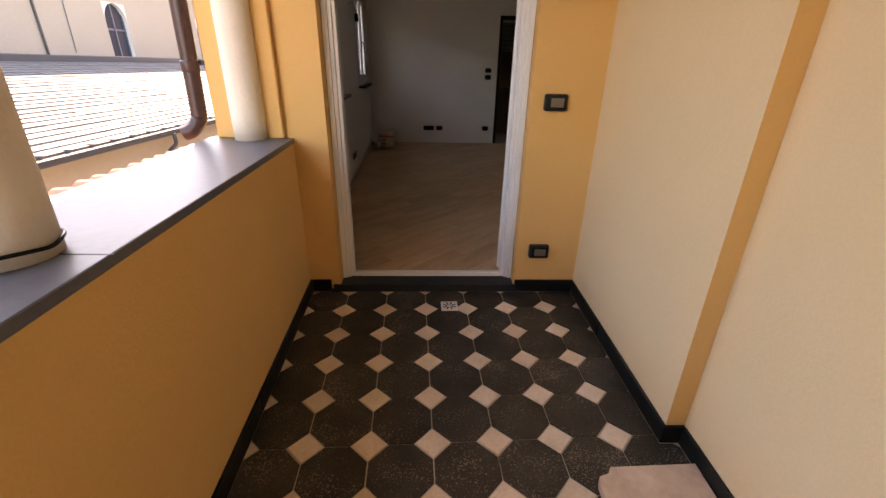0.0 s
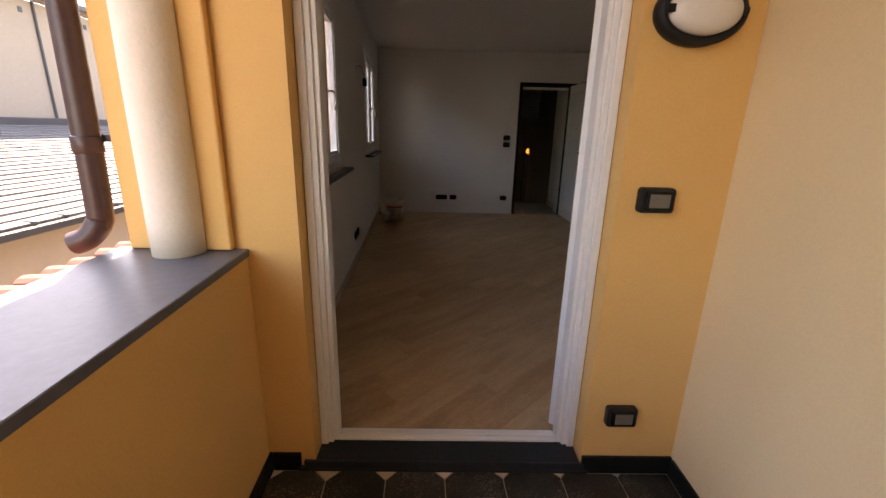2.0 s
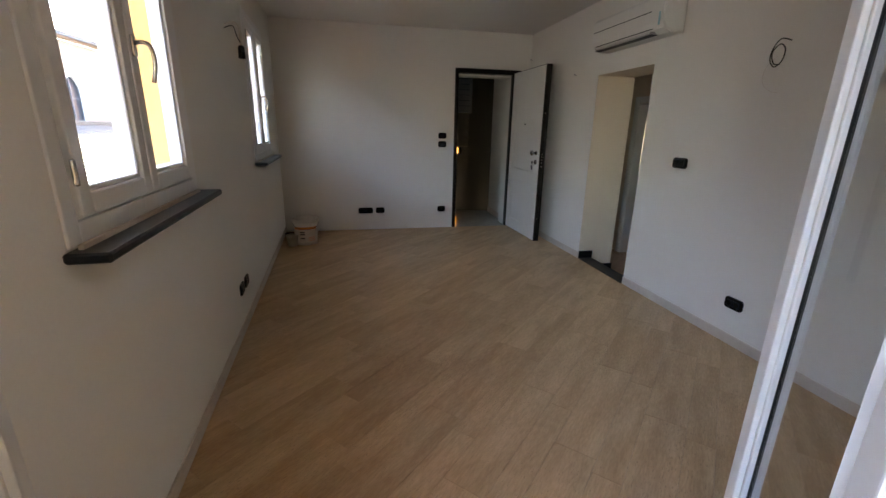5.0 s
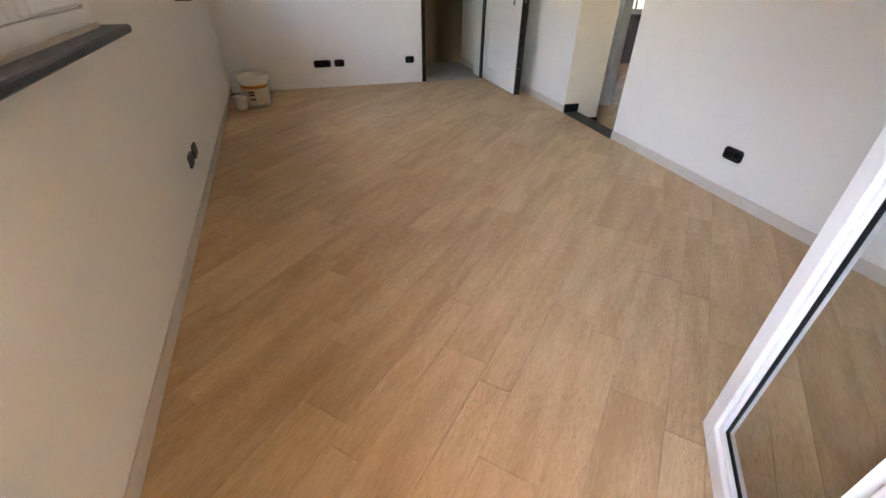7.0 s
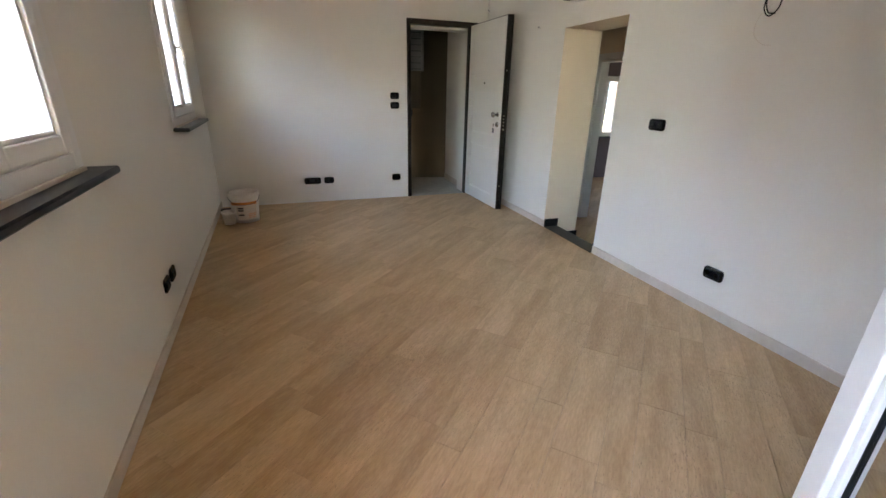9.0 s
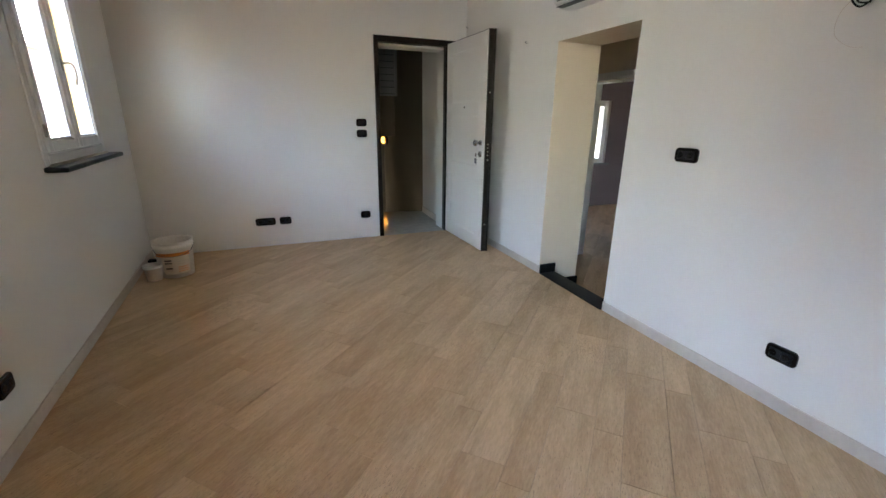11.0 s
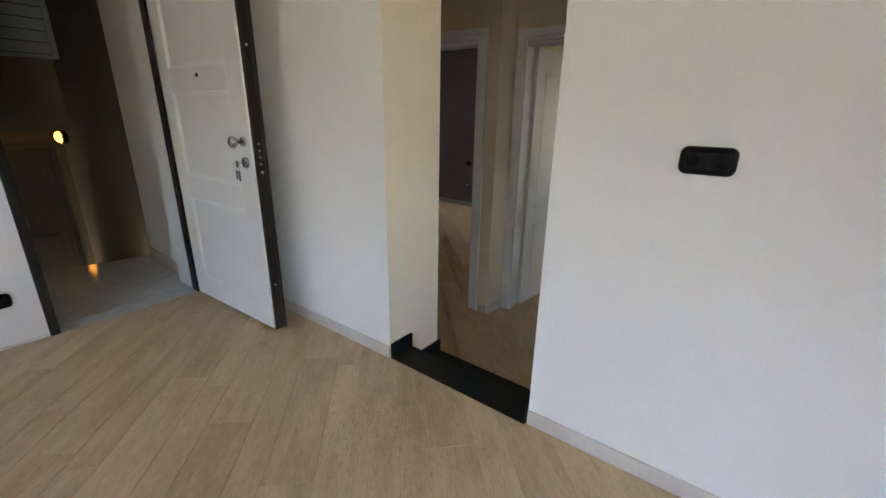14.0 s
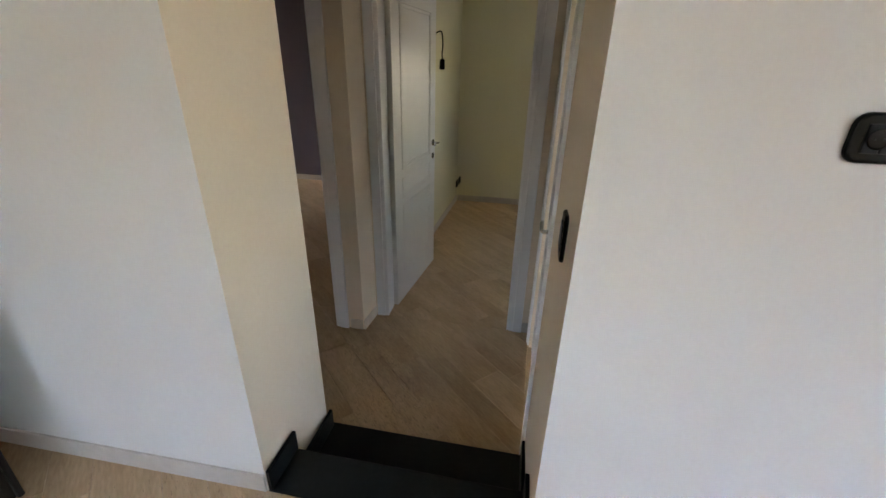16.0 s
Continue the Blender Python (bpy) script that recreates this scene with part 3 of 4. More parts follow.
def bulkhead(m, label, glow=None):
    e = empty("bulkhead_lamp", m, label, "wall lamp")
    n = 40
    def oval(name, rows, mat):
        verts = [(a * math.cos(2 * math.pi * i / n), y, b * math.sin(2 * math.pi * i / n)) for a, b, y in rows for i in range(n)]
        faces = [(k * n + i, k * n + (i + 1) % n, (k + 1) * n + (i + 1) % n, (k + 1) * n + i) for k in range(len(rows) - 1) for i in range(n)]
        faces += [tuple(range(n)), tuple((len(rows) - 1) * n + i for i in range(n))[::-1]]
        ob = obj(name, verts, faces, mat, e, smooth=True)
        bm = bmesh.new()
        bm.from_mesh(ob.data)
        bmesh.ops.recalc_face_normals(bm, faces=bm.faces)
        bm.to_mesh(ob.data)
        bm.free()
    oval("rim", [(0.135, 0.092, 0.0), (0.142, 0.098, -0.01), (0.142, 0.098, -0.045), (0.132, 0.088, -0.058), (0.118, 0.074, -0.058), (0.116, 0.072, -0.04)], PLASTICMAT)
    oval("diffuser", [(0.115, 0.071, -0.035), (0.114, 0.070, -0.062), (0.10, 0.060, -0.080), (0.07, 0.042, -0.092), (0.03, 0.018, -0.097)], glow or MILK)
    boxes("clip", PLASTICMAT, e, (-0.128, -0.085, -0.076, -0.05, -0.012, 0.012), bevel=0.004)
    boxes("clip", PLASTICMAT, e, (0.105, 0.128, -0.072, -0.05, -0.010, 0.010), bevel=0.004)
    return e


bulkhead(on_door(1.355, 1.775), "oval black-rimmed bulkhead lamp with milky glass, unlit")

drain = empty("floor_drain", pose(0.755, 2.885, VFLOOR + 0.002, 0, 0, 2.7), "square white metal floor drain grate", "drain")
boxes("frame", PLASTICWHITE, drain, (-0.052, 0.052, -0.052, 0.052, -0.002, 0.003), bevel=0.001)
for i in range(8):
    a = i * math.pi / 4
    boxes("slot", BLACKSTONE, drain, (0.014, 0.042, -0.004, 0.004, 0.0025, 0.0042), m=pose(0, 0, 0, 0, 0, math.degrees(a) + 22.5))

bm = bmesh.new()
pts = [(1.245, 1.30), (1.635, 1.30), (1.642, 1.740), (1.315, 1.726), (1.300, 1.700), (1.262, 1.688), (1.25, 1.66)]
vs = [bm.verts.new((x, y, VFLOOR + 0.001)) for x, y in pts]
f = bm.faces.new(vs)
ex = bmesh.ops.extrude_face_region(bm, geom=[f])
bmesh.ops.translate(bm, verts=[g for g in ex["geom"] if isinstance(g, bmesh.types.BMVert)], vec=(0, 0, 0.03))
bmesh.ops.bevel(bm, geom=list(bm.edges), offset=0.002, segments=1, affect="EDGES")
tagged(from_bm("stone_slab", bm, BEIGESTONE), "chipped beige marble slab lying on the veranda floor", "slab")


# ---- veranda door ----
def profile_frame(name, mat, parent, x0, x1, z0, z1, w, steps_, bottom=True):
    """A four-sided (or three-sided) moulded frame; steps_: (inset from the outer edge, far inset, front y, back y)."""
    bm = bmesh.new()
    for a, b, y0, y1 in steps_:
        add_box(bm, x0 + a, x0 + b, y0, y1, z0, z1, bevel=0.0025, segs=1)
        add_box(bm, x1 - b, x1 - a, y0, y1, z0, z1, bevel=0.0025, segs=1)
        add_box(bm, x0 + b, x1 - b, y0, y1, z1 - b, z1 - a, bevel=0.0025, segs=1)
        if bottom:
            add_box(bm, x0 + b, x1 - b, y0, y1, z0 + a, z0 + b, bevel=0.0025, segs=1)
    return from_bm(name, bm, mat, parent)


vd = empty("door_veranda", on_door(0, 0, 0), "white double-leaf glazed door standing open into the room", "door", kind="structure")
profile_frame("frame", FRAMEWHITE, vd, 0.049, 1.186, 0.031, 2.41, 0.07,
              [(0.0, 0.03, 0.085, 0.18), (0.03, 0.052, 0.098, 0.18), (0.052, 0.070, 0.112, 0.18)], bottom=False)
boxes("threshold", FRAMEWHITE, vd, (0.12, 1.115, 0.115, 0.185, 0.024, 0.040), (0.12, 1.115, 0.135, 0.15, 0.040, 0.05), bevel=0.002)


boxes("lining", FRAMEWHITE, vd, (1.165, 1.1885, 0.182, 0.298, 0.03, 2.41), bevel=0.002)
boxes("lining", FRAMEWHITE, vd, (0.0475, 0.071, 0.182, 0.298, 0.03, 2.41), bevel=0.002)


def glazed_leaf(m, w, sign):
    """A leaf from its hinge along local x, 0.055 thick."""
    e = new("leaf")
    e.parent = vd
    e.matrix_basis = vd.matrix_basis.inverted() @ m
    z0, z1, t = 0.05, 2.37, 0.03
    bm = bmesh.new()
    for a, b, y in ((0.0, 0.070, t), (0.070, 0.088, t - 0.012)):
        add_box(bm, a, b, -y, y, z0 + a, z1 - a, 0.004, 2)
        add_box(bm, w - b, w - a, -y, y, z0 + a, z1 - a, 0.004, 2)
        add_box(bm, b, w - b, -y, y, z1 - b, z1 - a, 0.004, 2)
        add_box(bm, b, w - b, -y, y, z0 + a, z0 + b, 0.004, 2)
    from_bm("stile", bm, FRAMEWHITE, e)
    boxes("gasket", PLASTICMAT, e, (0.086, 0.091, -0.0065, 0.0065, z0 + 0.086, z1 - 0.086), (w - 0.091, w - 0.086, -0.0065, 0.0065, z0 + 0.086, z1 - 0.086),
          (0.091, w - 0.091, -0.0065, 0.0065, z0 + 0.086, z0 + 0.091))
    g = boxes("pane", PANE, e, (0.088, w - 0.088, -0.004, 0.004, z0 + 0.088, z1 - 0.088))
    g.visible_shadow = False
    boxes("hinge", CHROME, e, (-0.02, 0.0, -0.035, -0.02, 0.3, 0.38), (-0.02, 0.0, -0.035, -0.02, 1.9, 1.98), bevel=0.004)
    return e


glazed_leaf(pose(1.125, 3.295, 0, 0, 0, 52.5), 0.585, 1)
glazed_leaf(pose(0.062, 3.29, 0, 0, 0, 117), 0.49, -1)


# ---- windows in the long wall ----
def casement(m, w, z0, z1, label):
    """Two-leaf white window, flush with the inner face; local x runs along the wall and y into it."""
    e = empty("window", m, label, "window", "white casement windows", kind="structure")
    y0 = 0.004
    bm = bmesh.new()
    for a, b, f0 in ((-0.03, 0.03, -0.006), (0.03, 0.05, 0.004)):
        add_box(bm, a, b, f0, 0.07, z0 - 0.03, z1 + 0.03, 0.004, 2)
        add_box(bm, w - b, w - a, f0, 0.07, z0 - 0.03, z1 + 0.03, 0.004, 2)
        add_box(bm, b, w - b, f0, 0.07, z1 - b, z1 - a, 0.004, 2)
        add_box(bm, b, w - b, f0, 0.07, z0 + a, z0 + b, 0.004, 2)
    from_bm("frame", bm, FRAMEWHITE, e)
    mid = w / 2
    for s0, s1 in ((0.045, mid - 0.003), (mid + 0.003, w - 0.045)):
        bm = bmesh.new()
        for a, b, f0 in ((0.0, 0.058, -0.014), (0.058, 0.075, -0.004)):
            add_box(bm, s0 + a, s0 + b, f0, 0.05, z0 + 0.04 + a, z1 - 0.04 - a, 0.006, 2)
            add_box(bm, s1 - b, s1 - a, f0, 0.05, z0 + 0.04 + a, z1 - 0.04 - a, 0.006, 2)
            add_box(bm, s0 + b, s1 - b, f0, 0.05, z1 - 0.04 - b, z1 - 0.04 - a, 0.006, 2)
            add_box(bm, s0 + b, s1 - b, f0, 0.05, z0 + 0.04 + a, z0 + 0.04 + b, 0.006, 2)
        from_bm("sash", bm, FRAMEWHITE, e)
        g = boxes("pane", PANE, e, (s0 + 0.07, s1 - 0.07, 0.018, 0.026, z0 + 0.11, z1 - 0.11))
        g.visible_shadow = False
    hz = z0 + 0.53
    boxes("handle_rose", CHROME, e, (mid + 0.012, mid + 0.042, -0.024, -0.013, hz - 0.035, hz + 0.035), bevel=0.005)
    tube("handle", [(mid + 0.027, -0.02, hz + 0.01), (mid + 0.027, -0.055, hz + 0.012), (mid + 0.03, -0.07, hz - 0.01), (mid + 0.032, -0.072, hz - 0.06), (mid + 0.03, -0.06, hz - 0.115)], 0.0075, CHROME, e)
    for hz2 in (z0 + 0.12, z1 - 0.2):
        boxes("hinge", CHROME, e, (0.028, 0.046, -0.024, -0.012, hz2, hz2 + 0.07), bevel=0.006)
    boxes("rail", SKIRT, e, (-0.02, w - 0.02, -0.030, -0.016, z0 - 0.036, z0 - 0.018), bevel=0.004)
    return e


def inner_sill(y0, y1):
    e = strip("window_sill", (left_x(y0), y0), (left_x(y1), y1), -0.105, 1.040, 1.068, INNERSILL, bevel=0.006)
    tagged(e, "dark slate inner window sill", "sill", "inner sills")


for a, b in WIN_Y:
    casement(on_left(a, 0, 0.001), (b - a) * 1.0018, *WIN_Z, "white two-leaf casement window with a curved chrome handle, shut")
    inner_sill(a - 0.06, b + 0.06)
    strip("outer_sill", (left_x(a) - 0.075, a), (left_x(b) - 0.075, b), 0.19, 1.101, 1.112, SLATE)

# window of the dark room
dw = empty("window", pose(6.08, 10.86, 0), "grey-framed window bright with daylight in a dark room", "window", kind="structure")
bm = bmesh.new()
for a, b in ((0.0, 0.09),):
    add_box(bm, 0, 0.10, 0.05, 0.12, 0.53, 1.70, 0.004, 1)
    add_box(bm, 0.60, 0.70, 0.05, 0.12, 0.53, 1.70, 0.004, 1)
    add_box(bm, 0.10, 0.60, 0.05, 0.12, 0.53, 0.62, 0.004, 1)
    add_box(bm, 0.10, 0.60, 0.05, 0.12, 1.60, 1.70, 0.004, 1)
    add_box(bm, 0.33, 0.40, 0.05, 0.12, 0.62, 1.60, 0.004, 1)
from_bm("frame", bm, FRAMEWHITE, dw)
g = boxes("pane", PANE, dw, (0.10, 0.60, 0.08, 0.086, 0.62, 1.60))
g.visible_shadow = False
boxes("sill", SLATE, dw, (-0.06, 0.76, -0.08, 0.05, 0.50, 0.53), bevel=0.004)


# ---- entrance door ----
ed = empty("door_entrance", on_far(1.77, 0), "white panelled armoured door with dark frame, standing open", "door", kind="structure")
boxes("frame", DARKWOOD, ed, (0.0, 0.046, -0.022, 0.06, 0.0, 2.163), (0.812, 0.924, -0.022, 0.06, 0.0, 2.163), (0.046, 0.812, -0.022, 0.06, 2.105, 2.163), bevel=0.005)
boxes("reveal_lining", WHITE, ed, (0.0, 0.03, 0.061, 0.30, 0.0, 2.10), (0.822, 0.922, 0.061, 0.30, 0.0, 2.10), (0.03, 0.822, 0.061, 0.30, 2.08, 2.10))
leaf = new("leaf")
leaf.parent = ed
LEAF = pose(2.593, 8.778, 0, 0, 0, -87.5)
leaf.matrix_basis = ed.matrix_basis.inverted() @ LEAF
LWD, LZ0, LZ1 = 0.915, 0.012, 2.125
boxes("core", DARKWOOD, leaf, (-0.028, LWD + 0.012, 0.0, 0.062, LZ0, LZ1), (-0.028, LWD + 0.026, 0.045, 0.062, LZ0, LZ1), bevel=0.004)
# the white skin: stiles and rails round three sunk panels
bm = bmesh.new()
PZ = ((0.16, 0.73), (0.87, 1.37), (1.50, 2.00))
XA, XB = 0.13, 0.77
add_box(bm, 0.004, XA, -0.013, -0.001, LZ0 + 0.01, LZ1 - 0.01, 0.002, 1)
add_box(bm, XB, LWD, -0.013, -0.001, LZ0 + 0.01, LZ1 - 0.01, 0.002, 1)
for z0, z1 in ((LZ0 + 0.01, PZ[0][0]), (PZ[0][1], PZ[1][0]), (PZ[1][1], PZ[2][0]), (PZ[2][1], LZ1 - 0.01)):
    add_box(bm, XA, XB, -0.013, -0.001, z0, z1, 0.002, 1)
from_bm("skin", bm, DOORWHITE, leaf)
for z0, z1 in PZ:
    p = boxes("panel", DOORWHITE, leaf, (XA - 0.004, XB + 0.004, -0.004, -0.0015, z0 - 0.004, z1 + 0.004))
    profile_frame("moulding", DOORWHITE, leaf, XA, XB, z0, z1, 0.02, [(0.0, 0.010, -0.0105, -0.004), (0.010, 0.022, -0.0072, -0.004)])
KX = 0.822
lathe("rose", [(0.026, 0), (0.026, 0.006), (0.022, 0.010)], CHROME, leaf, n=24, m=pose(KX + 0.03, -0.013, 1.115, 90))
lathe("knob", [(0.011, 0.0), (0.011, 0.03), (0.022, 0.036), (0.031, 0.05), (0.030, 0.062), (0.018, 0.070), (0.004, 0.072)], CHROME, leaf, n=28, m=pose(KX + 0.03, -0.02, 1.115, 90))
lathe("lock_rose", [(0.030, 0), (0.030, 0.008), (0.024, 0.013)], CHROME, leaf, n=24, m=pose(KX + 0.03, -0.013, 1.005, 90))
boxes("key", CHROME, leaf, (KX + 0.022, KX + 0.038, -0.062, -0.022, 1.003, 1.007), (KX + 0.017, KX + 0.043, -0.066, -0.061, 0.985, 1.018), bevel=0.001)
tube("key_ring", [(KX + 0.03 + 0.013 * math.cos(k * math.pi / 5), -0.064, 0.978 + 0.013 * math.sin(k * math.pi / 5)) for k in range(10)], 0.0012, CHROME, leaf, cyclic=True)
boxes("spare_key", LEAD, leaf, (KX + 0.010, KX + 0.026, -0.068, -0.065, 0.92, 0.968), (KX + 0.028, KX + 0.046, -0.065, -0.062, 0.912, 0.966), bevel=0.001)
lathe("peephole", [(0.011, 0), (0.011, 0.004), (0.006, 0.005)], PLASTIC, leaf, n=18, m=pose(0.465, -0.0135, 1.455, 90))
for z in (0.30, 1.58):
    lathe("bolt", [(0.009, 0), (0.009, 0.006), (0.006, 0.008)], CHROME, leaf, n=16, m=pose(LWD + 0.012, 0.022, z, 0, 90, 0))
for k in range(4):
    lathe("bolt", [(0.0085, 0), (0.0085, 0.008), (0.006, 0.010)], CHROME, leaf, n=16, m=pose(LWD + 0.012, 0.022, 1.0 + 0.035 * k, 0, 90, 0))
lathe("bolt", [(0.012, 0), (0.012, 0.008), (0.009, 0.010)], CHROME, leaf, n=16, m=pose(LWD + 0.012, 0.024, 0.955, 0, 90, 0))

# stairwell: grey slatted shutter and lit lamp
cab = empty("slatted_shutter", pose(1.98, 10.915, 0), "grey slatted metal shutter high on the stair wall", "shutter")
boxes("frame", SHUTTER, cab, (-0.3, -0.26, -0.06, -0.002, 1.67, 2.45), (0.54, 0.575, -0.06, -0.002, 1.67, 2.45), (-0.26, 0.54, -0.06, -0.002, 1.67, 1.70), bevel=0.003)
for i in range(8):
    boxes("slat", SHUTTER, cab, (-0.26, 0.54, -0.012, 0.012, -0.042, 0.042), bevel=0.002, m=pose(0, -0.03, 1.75 + 0.093 * i, 12))
boxes("backing", PLASTICMAT, cab, (-0.26, 0.54, -0.010, -0.002, 1.70, 2.45))
bulkhead(pose(2.868, 13.06, 0.89, 0, 0, -86), "lit oval lamp on the stair wall with a warm glow", STAIRGLOW)


# ---- sockets, switches, cables ----
plate(on_right(5.842, 1.16), 0.144, 0.080, 4, "black four-module socket plate on a white wall", "black wall plates")
plate(on_right(5.152, 0.285), 0.136, 0.080, 4, "black four-module socket plate low on a white wall", "black wall plates")
plate(on_far(0.537, 0.268), 0.198, 0.080, 6, "long black socket plate low on the white wall", "black wall plates")
plate(on_far(0.737, 0.268), 0.120, 0.080, 3, "black three-module socket plate low on the white wall", "black wall plates")
plate(on_far(1.610, 0.272), 0.112, 0.080, 3, "black socket plate low beside the entrance door", "black wall plates")
plate(on_far(1.608, 1.290), 0.112, 0.080, 3, "black switch plate beside the entrance door", "black wall plates")
plate(on_far(1.608, 1.176), 0.112, 0.080, 3, "black switch plate under another beside the door", "black wall plates")
plate(on_left(5.900, 0.295), 0.120, 0.080, 3, "black socket plate low under the window wall", "black wall plates")
plate(on_left(6.060, 0.295), 0.120, 0.080, 3, "black socket plate low on the window wall", "black wall plates")
plate(pose(3.06, 6.306, 0.88, 0, 0, 178.6), 0.08, 0.12, 1, "black switch plate at the hall passage", "black wall plates")
for bx in (6.70, 6.84):
    plate(pose(bx, 7.2985 - (bx - 4.53) * 0.0361 - 0.078, 0.0, 0, 0, -2.1), 0.11, 0.08, 3, "black socket plate low in the back room", "black wall plates")
plate(pose(7.569, 9.90, 0.02, 0, 0, -90), 0.10, 0.08, 3, "black socket plate low in the dark room", "black wall plates")
plate(pose(7.569, 9.86, 0.42, 0, 0, -90), 0.10, 0.08, 3, "black socket plate in the dark room", "black wall plates")

m = on_right(5.20, 1.80)
c = empty("loose_cable", m, "black electric cable coiled out of the wall", "cable")
tube("wire", [(0.03, 0.0, 0.10), (0.0, -0.04, 0.11), (-0.03, -0.05, 0.06), (-0.035, -0.05, 0.0), (0.0, -0.05, -0.04), (0.04, -0.05, -0.01), (0.045, -0.05, 0.05), (0.01, -0.05, 0.08), (-0.03, -0.05, 0.04), (-0.01, -0.05, -0.02), (0.03, -0.05, -0.03)], 0.0035, PLASTIC, c)
tube("thin_wire", [(0.0, -0.04, 0.02), (-0.06, -0.04, -0.04), (-0.07, -0.03, -0.12), (-0.02, -0.02, -0.17), (0.03, -0.02, -0.18)], 0.0009, SKIRT, c)
m = on_left(6.30, 2.00)
c = empty("loose_cable", m, "wires with a black lamp holder hanging from the wall", "cable")
tube("wire", [(0, 0, 0.02), (0.0, -0.06, 0.04), (0.05, -0.08, 0.02), (0.07, -0.08, -0.06), (0.08, -0.08, -0.10)], 0.004, SKIRT, c)
tube("wire", [(0, 0, 0.0), (0.03, -0.05, 0.02), (0.02, -0.07, -0.04), (0.09, -0.08, -0.08)], 0.003, PLASTICMAT, c)
lathe("lamp_holder", [(0.012, 0.03), (0.022, 0.02), (0.024, -0.05), (0.018, -0.055)][::-1], PLASTIC, c, n=20, m=pose(0.085, -0.08, -0.12))
for y, z in ((7.569, 1.974), (8.80, 2.30)):
    h = empty("wall_hook", on_right(y, z), "small bare screw hook in the white wall", "hook")
    tube("screw", [(0, 0, 0), (0, -0.02, 0), (0.008, -0.028, 0.006), (0.016, -0.022, 0.012)], 0.0025, LEAD, h)


# ---- air conditioner ----
ac = empty("air_conditioner", on_right(6.99, 2.105), "white split air conditioner mounted high on the wall", "air conditioner")
AW = 0.96
prof = [(0.0, 0.0), (-0.11, 0.0), (-0.165, 0.03), (-0.19, 0.075), (-0.195, 0.13), (-0.19, 0.24), (-0.175, 0.265), (-0.14, 0.28), (0.0, 0.285)]
n = len(prof)
verts = [(x, y, z) for x in (0.0, AW) for y, z in prof]
faces = [tuple(range(n)), tuple(range(n, 2 * n))[::-1]] + [(i, (i + 1) % n, n + (i + 1) % n, n + i) for i in range(n)]
b = obj("body", verts, faces, PLASTICWHITE, ac)
bm = bmesh.new()
bm.from_mesh(b.data)
bmesh.ops.recalc_face_normals(bm, faces=bm.faces)
bmesh.ops.bevel(bm, geom=[e for e in bm.edges if abs(e.verts[0].co.x - e.verts[1].co.x) < 1e-5], offset=0.008, segments=2, affect="EDGES")
bm.to_mesh(b.data)
bm.free()
boxes("slot", BLACKSTONE, ac, (0.03, AW - 0.14, -0.1965, -0.189, 0.155, 0.160))
boxes("louvre", PLASTICWHITE, ac, (0.05, AW - 0.14, -0.183, -0.10, 0.008, 0.02), bevel=0.003, m=pose(0, 0, 0, 0, 0, 0))
boxes("outlet", BLACKSTONE, ac, (0.05, AW - 0.13, -0.178, -0.120, -0.002, 0.001))
boxes("outlet_gap", BLACKSTONE, ac, (0.05, AW - 0.13, -0.1785, -0.172, 0.036, 0.041))
boxes("sticker", CYAN, ac, (AW - 0.05, AW - 0.035, -0.197, -0.192, 0.05, 0.14))


# ---- buckets ----
def bucket(m, r0, r1, h, label, printed):
    e = empty("bucket", m, label, "bucket", "plaster buckets")
    prof = [(r0 - 0.006, 0.004), (r0, 0.0), (r0 + (r1 - r0) * 0.8, h * 0.80), (r1 + 0.004, h * 0.82), (r1 + 0.005, h * 0.9), (r1, h * 0.91), (r1 + 0.006, h * 0.97), (r1 + 0.006, h), (r1 - 0.004, h),
            (r1 - 0.006, h * 0.95), (r0, 0.01)]
    lathe("shell", prof, BUCKET, e, n=40)
    rad = lambda z: r0 + (r1 - r0) * z / h + 0.0015

    def patch(name, mat, a0, a1, z0, z1, off=0.0):
        k = 14
        verts = [((rad(z) + off) * math.cos(a0 + (a1 - a0) * i / k), (rad(z) + off) * math.sin(a0 + (a1 - a0) * i / k), z) for z in (z0, z1) for i in range(k + 1)]
        obj(name, verts, [(i, i + 1, k + 2 + i, k + 1 + i) for i in range(k)], mat, e)
    if printed:
        patch("label_band", ORANGE, -2.7, -0.7, h * 0.62, h * 0.72, 0.001)
        patch("label_field", PAPER, -2.3, -0.75, h * 0.12, h * 0.60, 0.0005)
        for z in (0.46, 0.40, 0.30, 0.24, 0.18):
            patch("print_bar", ORANGE if z < 0.32 else SKIRT, -1.45, -0.85, h * z, h * (z + 0.02), 0.001)
        for z in (0.50, 0.42, 0.27):
            patch("print_mark", PLASTIC, -2.15, -1.75, h * z, h * (z + 0.035), 0.001)
        tube("handle", [(r1 + 0.006, 0, h * 0.84), (r1 * 0.75, -r1 * 0.75, h * 0.70), (0, -r1 - 0.012, h * 0.64), (-r1 * 0.75, -r1 * 0.75, h * 0.70), (-r1 - 0.006, 0, h * 0.84)], 0.0025, LEAD, e)
    return e


bucket(pose(-0.195, 8.17, 0.001, 0, 0, 10), 0.128, 0.150, 0.315, "large white plastic plaster bucket with an orange label", True)
bucket(pose(-0.345, 8.06, 0.001), 0.055, 0.068, 0.135, "small white plastic tub beside the bucket", False)
tagged(boxes("wood_offcut", DARKWOOD, None, (-0.50, -0.40, 8.50, 8.56, 0.001, 0.045), bevel=0.003), "short dark wooden offcut in the corner", "offcut")


